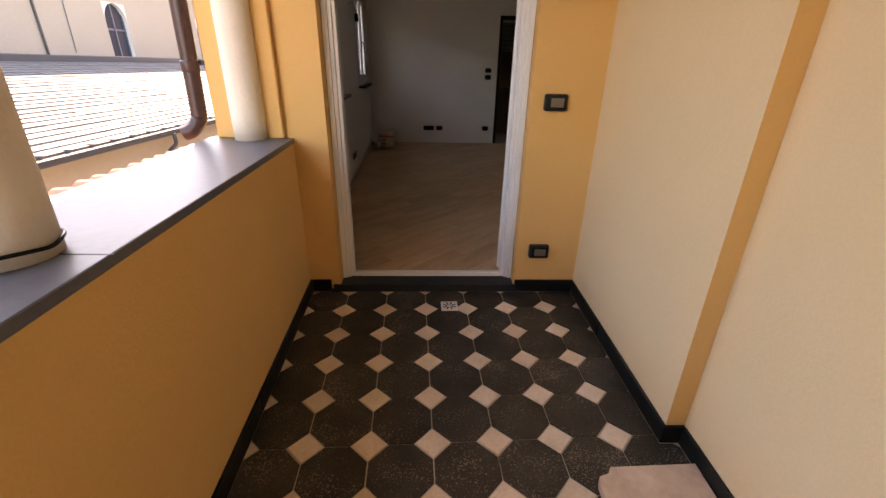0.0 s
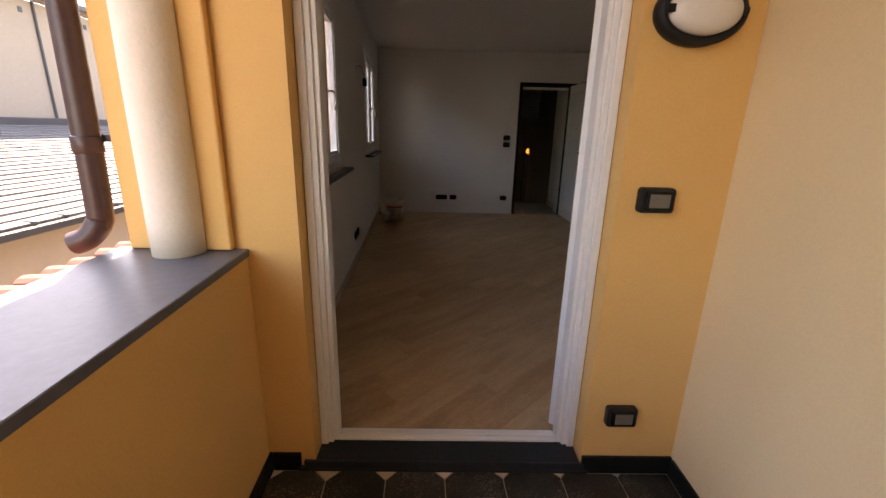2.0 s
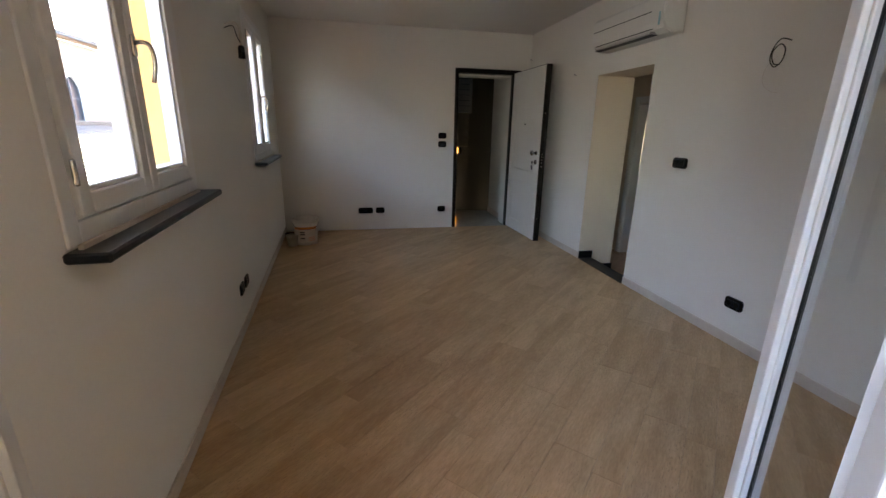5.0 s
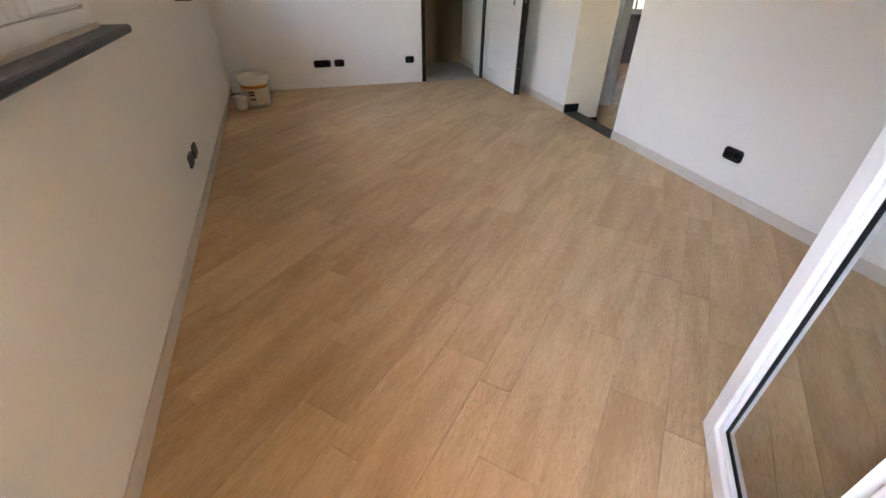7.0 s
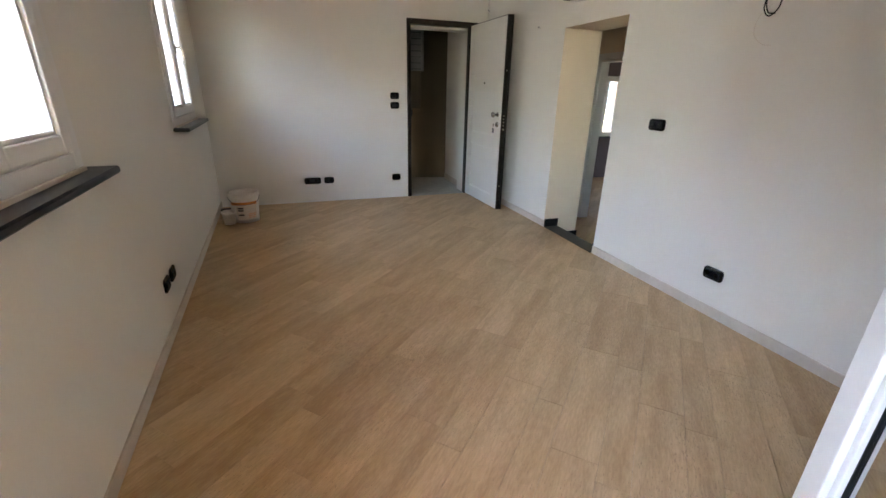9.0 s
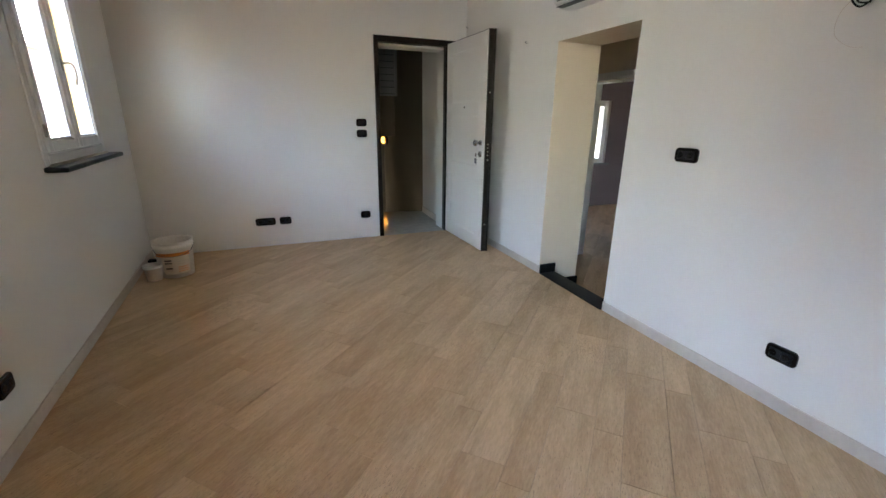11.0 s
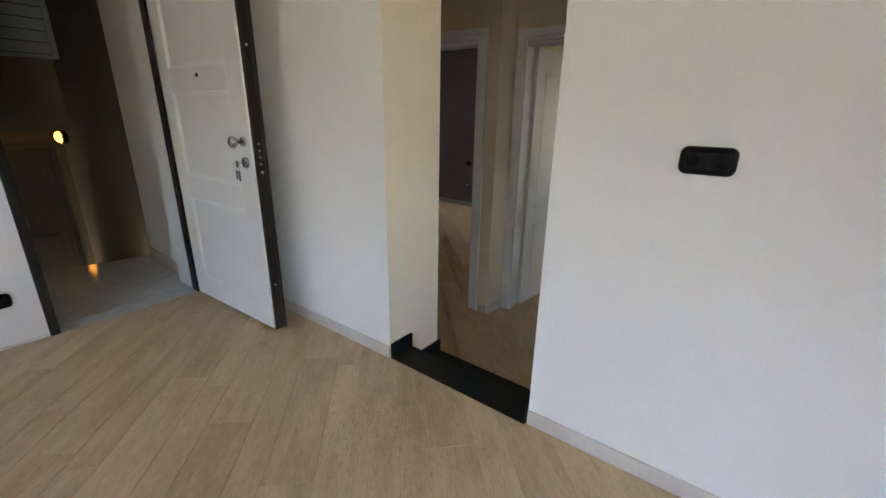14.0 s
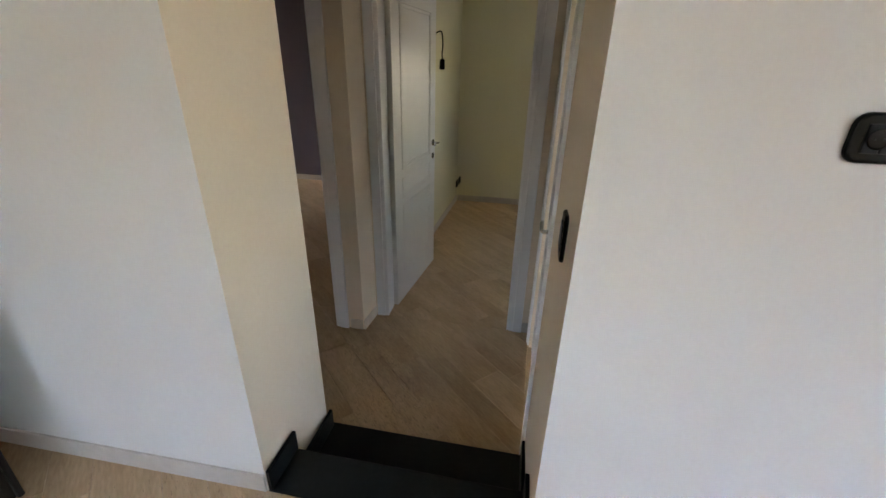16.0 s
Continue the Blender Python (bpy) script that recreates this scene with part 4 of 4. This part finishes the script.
# ---- hall doors ----
def casing(e, x0, x1, z0, z1, y):
    profile_frame("casing", FRAMEWHITE, e, x0, x1, z0, z1, 0.08, [(0.0, 0.055, y - 0.016, y), (0.055, 0.08, y - 0.010, y)], bottom=False)


da = empty("door_dark_room", pose(4.205, DOORA[1], 0, 0, 0, -90), "white moulded door casing round an open dark doorway", "door", kind="structure")
casing(da, -0.07, DOORA[1] - DOORA[0] + 0.07, HFLOOR, 1.84, -0.001)
boxes("lining", FRAMEWHITE, da, (0.002, 0.02, -0.002, 0.122, HFLOOR, 1.755), (0.78, 0.798, -0.002, 0.122, HFLOOR, 1.755), (0.02, 0.78, -0.002, 0.122, 1.74, 1.755))
db = empty("door_back_room", pose(4.40, DOORB[1], 0, 0, 0, -90), "white panelled inner door standing open with chrome lever", "door", kind="structure")
casing(db, -0.05, DOORB[1] - DOORB[0] + 0.07, HFLOOR, 1.84, -0.001)
wB = DOORB[1] - DOORB[0]
boxes("lining", FRAMEWHITE, db, (0.002, 0.025, -0.002, 0.122, HFLOOR, 1.755), (wB - 0.025, wB - 0.002, -0.002, 0.122, HFLOOR, 1.755), (0.025, wB - 0.025, -0.002, 0.122, 1.735, 1.755))


def panel_leaf(parent, m, w, h):
    e = new("leaf")
    e.parent = parent
    e.matrix_basis = parent.matrix_basis.inverted() @ m
    boxes("slab", DOORWHITE, e, (0, w, 0, 0.04, 0.008, h), bevel=0.003)
    for z0, z1 in ((0.22, 0.72), (0.95, h - 0.16)):
        profile_frame("moulding", DOORWHITE, e, 0.12, w - 0.12, z0, z1, 0.03, [(0.0, 0.010, -0.0035, 0.001), (0.010, 0.03, -0.002, 0.001)])
    profile_frame("moulding", DOORWHITE, e, 0.12, w - 0.12, 0.76, 0.90, 0.03, [(0.0, 0.010, -0.0035, 0.001), (0.010, 0.03, -0.002, 0.001)])
    lathe("rose", [(0.024, 0), (0.024, 0.006), (0.018, 0.008)], CHROME, e, n=20, m=pose(w - 0.06, 0.0, 1.03, 90))
    tube("lever", [(w - 0.06, -0.005, 1.03), (w - 0.06, -0.045, 1.03), (w - 0.075, -0.052, 1.032), (w - 0.12, -0.052, 1.036), (w - 0.165, -0.050, 1.028)], 0.0075, CHROME, e)
    lathe("keyhole_rose", [(0.022, 0), (0.022, 0.005), (0.016, 0.007)], CHROME, e, n=20, m=pose(w - 0.06, 0.0, 0.93, 90))
    boxes("keyhole", BLACKSTONE, e, (w - 0.064, w - 0.056, -0.009, -0.006, 0.92, 0.94))
    return e


panel_leaf(db, pose(4.525, 7.195, HFLOOR, 0, 0, -6), 0.80, 2.06)
dc = empty("door_side_room", pose(4.25, 6.278, 0, 0, 0, 178.5), "white inner door, shut, with a chrome lever", "door", kind="structure")
casing(dc, -0.09, 0.86, HFLOOR, 1.85, -0.002)
panel_leaf(dc, pose(4.25, 6.262, HFLOOR, 0, 0, 178.5), 0.76, 2.08)
strip("baseboard", (4.205, 7.415), (4.205, 7.335), -0.010, HFLOOR, HFLOOR + SK, SKIRT)
strip("baseboard", (4.198, 7.328), (4.385, 7.313), -0.010, HFLOOR, HFLOOR + SK, SKIRT)
strip("baseboard", (5.35, 7.268), (7.10, 7.207), -0.010, HFLOOR, HFLOOR + SK, SKIRT)
strip("baseboard", (7.12, 7.19), (7.12, 6.05), -0.010, HFLOOR, HFLOOR + SK, SKIRT)
strip("baseboard", (7.57, 10.8), (7.57, 7.4), -0.010, HFLOOR, HFLOOR + SK, SKIRT)
strip("baseboard", (4.40, 6.335), (4.40, 6.285), -0.010, HFLOOR, HFLOOR + SK, SKIRT)
c = empty("loose_cable", pose(5.97, 7.247, 1.46, 0, 0, -2), "wires with a black lamp holder hanging on the wall", "cable")
tube("wire", [(0, 0, 0.03), (0.02, -0.04, 0.04), (0.03, -0.05, -0.05), (0.01, -0.05, -0.12), (0.02, -0.05, -0.18)], 0.005, PLASTIC, c)
lathe("lamp_holder", [(0.018, -0.055), (0.024, -0.05), (0.022, 0.02), (0.012, 0.03)], PLASTIC, c, n=18, m=pose(0.02, -0.05, -0.2))
# frame for the added, unseen light opening in the east wall
bg = empty("window", pose(7.12, 5.60, 0, 0, 0, -90), "unseen white-framed opening added to light the back room", "window", kind="structure")
boxes("frame", FRAMEWHITE, bg, (0.0, 0.08, 0.04, 0.1, 0.6, 1.5), (0.37, 0.45, 0.04, 0.1, 0.6, 1.5), (0.08, 0.37, 0.04, 0.1, 0.6, 0.68), (0.08, 0.37, 0.04, 0.1, 1.42, 1.5), bevel=0.003)


# ---- outside ----
tagged(prism("ground", [(-200, -200), (200, -200), (200, 200), (-200, 200)], -6.3, -6.0, GROUND), kind="structure")
EAVE, TOP = (-4.5, 0.13), (-9.5, 1.29)
roof = empty("slate_roof", pose(0, 0, 0), "pale slate roof of the neighbouring building in full sun", "roof")
rows = 26
dx, dz = (TOP[0] - EAVE[0]) / rows, (TOP[1] - EAVE[1]) / rows
verts, faces = [], []
for i in range(rows):
    x0, z0 = EAVE[0] + dx * i, EAVE[1] + dz * i
    x1, z1 = x0 + dx * 1.12, z0 + dz * 1.12
    y = -4.0
    while y < 34:
        w = 1.15
        k = len(verts)
        j = random.uniform(-0.004, 0.004)
        for yy in (y, y + w - 0.01):
            verts += [(x0, yy, z0 + 0.035 + j), (x1, yy, z1 + 0.004 + j), (x1, yy, z1 - 0.02), (x0, yy, z0 + 0.01)]
        faces += [(k, k + 4, k + 5, k + 1), (k, k + 3, k + 7, k + 4), (k, k + 1, k + 2, k + 3), (k + 4, k + 7, k + 6, k + 5)]
        y += w
tagged(obj("slates", verts, faces, ROOFSLATE, roof), kind="stuff")
boxes("gutter", DARKMETAL, roof, (-4.50, -4.40, -4, 34, 0.03, 0.13), bevel=0.02)
tube("gutter_spout", [(-4.40, 9.0, 0.05), (-4.40, 9.0, -0.14), (-4.47, 8.85, -0.27), (-4.47, 8.85, -0.50)], 0.035, DARKMETAL, roof)
boxes("flashing", DARKMETAL, roof, (-9.5, -9.30, -4, 34, 1.24, 1.42), bevel=0.02)
for i in range(40):
    boxes("gutter_strap", LEAD, roof, (-4.75, -4.45, 3.0 + 0.45 * i, 3.03 + 0.45 * i, 0.15, 0.185))
boxes("wall", CHURCH, roof, (-9.4, -4.62, -4, 34, -6, 0.10))

church = empty("church", pose(0, 0, 0), "pale rendered church wall with arched windows", "church")
AY = [(15.35, 16.35), (20.75, 21.75), (26.1, 27.1), (9.9, 10.9), (4.5, 5.5)]
hz0, hz1 = 1.43, 2.95
wl = wall("facade", (-9.5, 40), (-9.5, -8), -0.6, -6, 4.1, (CHURCH, CHURCH, REVEAL), [(40 - b, 40 - a, hz0, hz1) for a, b in AY])
wl.parent = church
wl["kind"] = ""
for a, b in AY:
    k, c0, r = 14, (a + b) / 2, (b - a) / 2
    arc = [(c0 - r * math.cos(math.pi * i / k), hz1 - r + r * math.sin(math.pi * i / k)) for i in range(k + 1)]
    verts, faces = [], []
    for x in (-9.5, -9.7):
        verts += [(x, y, z) for y, z in arc] + [(x, y, hz1) for y, z in arc]
    q = 2 * (k + 1)
    for i in range(k):
        faces += [(i, i + 1, k + 2 + i, k + 1 + i), (q + i, q + k + 1 + i, q + k + 2 + i, q + i + 1), (i, q + i, q + i + 1, i + 1)]
    obj("arch_head", verts, faces, REVEAL, church)
    boxes("window_pane", DARKGLASS, church, (-9.66, -9.64, a, b, hz0, hz1))
    boxes("window_bar", LEAD, church, (-9.64, -9.61, c0 - 0.03, c0 + 0.03, hz0, hz1), (-9.64, -9.61, a, b, hz0 + 0.75, hz0 + 0.80), (-9.64, -9.61, a, a + 0.05, hz0, hz1), (-9.64, -9.61, b - 0.05, b, hz0, hz1))
boxes("cornice", CHURCH, church, (-9.5, -9.25, -8, 40, 4.14, 4.22), (-9.5, -9.36, -8, 40, 4.1, 4.14), bevel=0.02)
boxes("roof", ROOFSLATE, church, (-7.5, 0.0, -8, 40, 0.0, 0.08), m=pose(-9.15, 0, 4.225, 0, 20, 0))
boxes("roof_gutter", DARKMETAL, church, (-9.2, -9.12, -8, 40, 4.16, 4.225), bevel=0.01)
for i in range(18):
    boxes("vent", DARKGLASS, church, (-9.52, -9.49, 4.2 + 0.9 * i * 1.02, 4.3 + 0.9 * i * 1.02, 3.80, 3.92))
tube("cable_run", [(-9.47, 12.84, 1.35), (-9.47, 12.84, 2.6), (-9.47, 12.84, 3.6), (-9.47, 12.84, 3.9), (-9.47, 12.84, 4.12)], 0.03, DARKMETAL, church)
tube("thin_cable", [(-9.48, 13.8, 1.5), (-9.48, 13.84, 2.6), (-9.48, 13.89, 3.7), (-9.48, 13.94, 3.76), (-9.48, 13.95, 3.85)], 0.012, LEAD, church)

tiles = empty("low_tile_roof", pose(0, 0, 0), "red clay tiles of the lower roof outside the parapet", "roof")
proto = None
for i in range(58):
    y = 0.4 + 0.122 * i
    for j in range(1):
        if proto is None:
            k = 8
            verts = []
            for xx, r in ((0.05, 0.048), (-0.40, 0.060)):
                for rr in (r, r - 0.014):
                    verts += [(xx, rr * math.cos(math.pi * s / k), rr * math.sin(math.pi * s / k)) for s in range(k + 1)]
            q = k + 1
            faces = []
            for s in range(k):
                faces += [(s, s + 1, 2 * q + s + 1, 2 * q + s), (q + s, 3 * q + s, 3 * q + s + 1, q + s + 1), (2 * q + s, 2 * q + s + 1, 3 * q + s + 1, 3 * q + s), (s, q + s, q + s + 1, s + 1)]
            proto = obj("tile", verts, faces, TERRACOTTA, tiles)
            t_ob = proto
        else:
            t_ob = new("tile", proto.data)
            t_ob.parent = tiles
        t_ob.matrix_basis = pose(-0.62, y, 0.806, random.uniform(-1, 1), -5, random.uniform(-2, 2))


def house(name, x0, x1, y0, y1, top, mat, label, face):
    """A plain town house with rows of shuttered windows on the face towards the courtyard."""
    e = empty(name, pose(0, 0, 0), label, "house")
    boxes("wall", mat, e, (x0, x1, y0, y1, -6, top))
    boxes("roof", LEAD, e, (x0 - 0.3, x1 + 0.3, y0 - 0.3, y1 + 0.3, top, top + 0.25), bevel=0.03)
    for z in (-2.4, 0.8, 4.0):
        if z + 1.6 > top:
            continue
        for k in range(3):
            cx = x0 + (x1 - x0) * (k + 0.5) / 3
            boxes("window", DARKGLASS, e, (cx - 0.45, cx + 0.45, y0 - 0.02, y0 + 0.05, z, z + 1.5))
            boxes("sill", REVEAL, e, (cx - 0.55, cx + 0.55, y0 - 0.12, y0 + 0.02, z - 0.08, z), bevel=0.01)
            boxes("shutter", SHUTTER, e, (cx - 0.95, cx - 0.47, y0 - 0.06, y0 - 0.002, z, z + 1.5), bevel=0.01)
            boxes("shutter", SHUTTER, e, (cx + 0.47, cx + 0.95, y0 - 0.06, y0 - 0.002, z, z + 1.5), bevel=0.01)
    return e


house("house", -4.2, 1.5, 24, 32, 5.0, PINK, "pink rendered town house across the courtyard", "s")
house("house", 3.5, 14, 17, 25, 4.0, OCHRE, "ochre town house behind the building", "s")


# ---- pieces: octagon tiles, pale inserts and planks ----
def clip(poly, region):
    """Cuts a convex polygon by a convex region given counter-clockwise."""
    out = poly
    for (ax, ay), (bx, by) in zip(region, region[1:] + region[:1]):
        inside = lambda p: (bx - ax) * (p[1] - ay) - (by - ay) * (p[0] - ax) >= -1e-9
        src, out = out, []
        for p, q in zip(src, src[1:] + src[:1]):
            if inside(p):
                out.append(p)
            if inside(p) != inside(q):
                d0 = (bx - ax) * (p[1] - ay) - (by - ay) * (p[0] - ax)
                d1 = (bx - ax) * (q[1] - ay) - (by - ay) * (q[0] - ax)
                t = d0 / (d0 - d1)
                out.append((p[0] + (q[0] - p[0]) * t, p[1] + (q[1] - p[1]) * t))
        if len(out) < 3:
            return []
    return out


def area(poly):
    return abs(sum(p[0] * q[1] - q[0] * p[1] for p, q in zip(poly, poly[1:] + poly[:1]))) / 2


def piece(name, poly, z0, z1, mat, parent, ease=0.0012):
    """A tile or plank with a narrow eased edge."""
    n = len(poly)
    cx, cy = sum(p[0] for p in poly) / n, sum(p[1] for p in poly) / n
    def shrink(d):
        r = []
        for x, y in poly:
            l = math.hypot(x - cx, y - cy) or 1
            r.append((x - (x - cx) / l * d, y - (y - cy) / l * d))
        return r
    verts = [(x, y, z0) for x, y in poly] + [(x, y, z1 - ease) for x, y in poly] + [(x, y, z1) for x, y in shrink(ease * 1.5)]
    faces = [(i, (i + 1) % n, n + (i + 1) % n, n + i) for i in range(n)] + [(n + i, n + (i + 1) % n, 2 * n + (i + 1) % n, 2 * n + i) for i in range(n)] + [tuple(range(2 * n, 3 * n))]
    return obj(name, verts, faces, mat, parent)


P = 0.2495
ca, sa = math.cos(radians(2.7)), math.sin(radians(2.7))
ORIGIN = (0.112, 2.833)
to_plan = lambda u, v: (ORIGIN[0] + P * (u * ca - v * sa), ORIGIN[1] + P * (u * sa + v * ca))
vreg_a = [(par_x(-1.4) + 0.014, -1.4), (1.571, -1.4), (1.571, 3.086), (par_x(3.06) + 0.014, 3.056)]
vreg_b = [(1.571, -1.4), (1.636, -1.4), (1.647, 1.857), (1.571, 1.857)]
vf = bpy.data.objects["floor_veranda"]
H = 0.293
gap = 0.0095
for u in range(-3, 9):
    for v in range(-17, 3):
        octa = [(u + 0.5 + sx, v + 0.5 + sy) for sx, sy in ((-0.5 + H + gap, -0.5 + gap), (0.5 - H - gap, -0.5 + gap), (0.5 - gap, -0.5 + H + gap), (0.5 - gap, 0.5 - H - gap),
                (0.5 - H - gap, 0.5 - gap), (-0.5 + H + gap, 0.5 - gap), (-0.5 + gap, 0.5 - H - gap), (-0.5 + gap, -0.5 + H + gap))]
        dia = [(u + sx, v + sy) for sx, sy in ((-H + 2 * gap, 0), (0, -H + 2 * gap), (H - 2 * gap, 0), (0, H - 2 * gap))]
        for name, shape, mat in (("octagon_tile", octa, OCT), ("insert_tile", dia, DIAMOND)):
            for reg in (vreg_a, vreg_b):
                poly = clip([to_plan(*p) for p in shape], reg)
                if poly and area(poly) > 2e-4:
                    z = VFLOOR + random.uniform(-0.0006, 0.0006)
                    if poly[0][1] > -0.6:
                        piece(name, poly, VFLOOR - 0.012, z, mat, vf)


def planks(parent, region, top, off):
    """Boards of two widths, turned 45 degrees, with uneven end joints."""
    WIDE, NARROW, L, V0 = 0.189, 0.122, 0.81, 2.357
    c45 = math.sqrt(0.5)
    back_ = lambda p: ((p[0] + p[1]) * c45, (-p[0] + p[1]) * c45)
    ends = [back_(p) for p in region]
    v0, v1 = min(e[1] for e in ends), max(e[1] for e in ends)
    u0, u1 = min(e[0] for e in ends), max(e[0] for e in ends)
    g = 0.0006
    period = WIDE + NARROW
    for j in range(int((v0 - V0) / period) - 2, int((v1 - V0) / period) + 2):
        for lo, hi, half_ in ((V0 + j * period, V0 + j * period + WIDE, 0), (V0 + j * period - NARROW, V0 + j * period, 1)):
            shift = 3.62 % L + ((j * 0.43 + half_ * 0.9 + off) % 1.0) * L
            for i in range(int(u0 / L) - 2, int(u1 / L) + 2):
                a, b = i * L + shift, (i + 1) * L + shift
                rect = [(a + g, lo + g), (b - g, lo + g), (b - g, hi - g), (a + g, hi - g)]
                poly = clip([((x - y) * c45, (x + y) * c45) for x, y in rect], region)
                if poly and area(poly) > 3e-4:
                    piece("plank", poly, top - 0.011, top, PLANK, parent, 0.0005)


planks(bpy.data.objects["floor"], [(left_x(3.24) + 0.003, 3.24), (right_x(3.24) - 0.003, 3.24), (right_x(8.83) - 0.003, 8.83), (left_x(8.79) + 0.003, 8.79)], 0.0, 0.0)
planks(bpy.data.objects["floor_hall"], [(3.292, 6.31), (4.40, 6.28), (4.40, 8.99), (3.292, 8.99)], HFLOOR, 0.5)
planks(bpy.data.objects["floor_back_rooms"], [(4.402, 5.3), (7.11, 5.3), (7.11, 7.2), (4.402, 7.30)], HFLOOR, 0.5)
planks(bpy.data.objects["floor_back_rooms"], [(4.402, 7.45), (7.56, 7.36), (7.56, 10.85), (4.402, 10.85)], HFLOOR, 0.5)
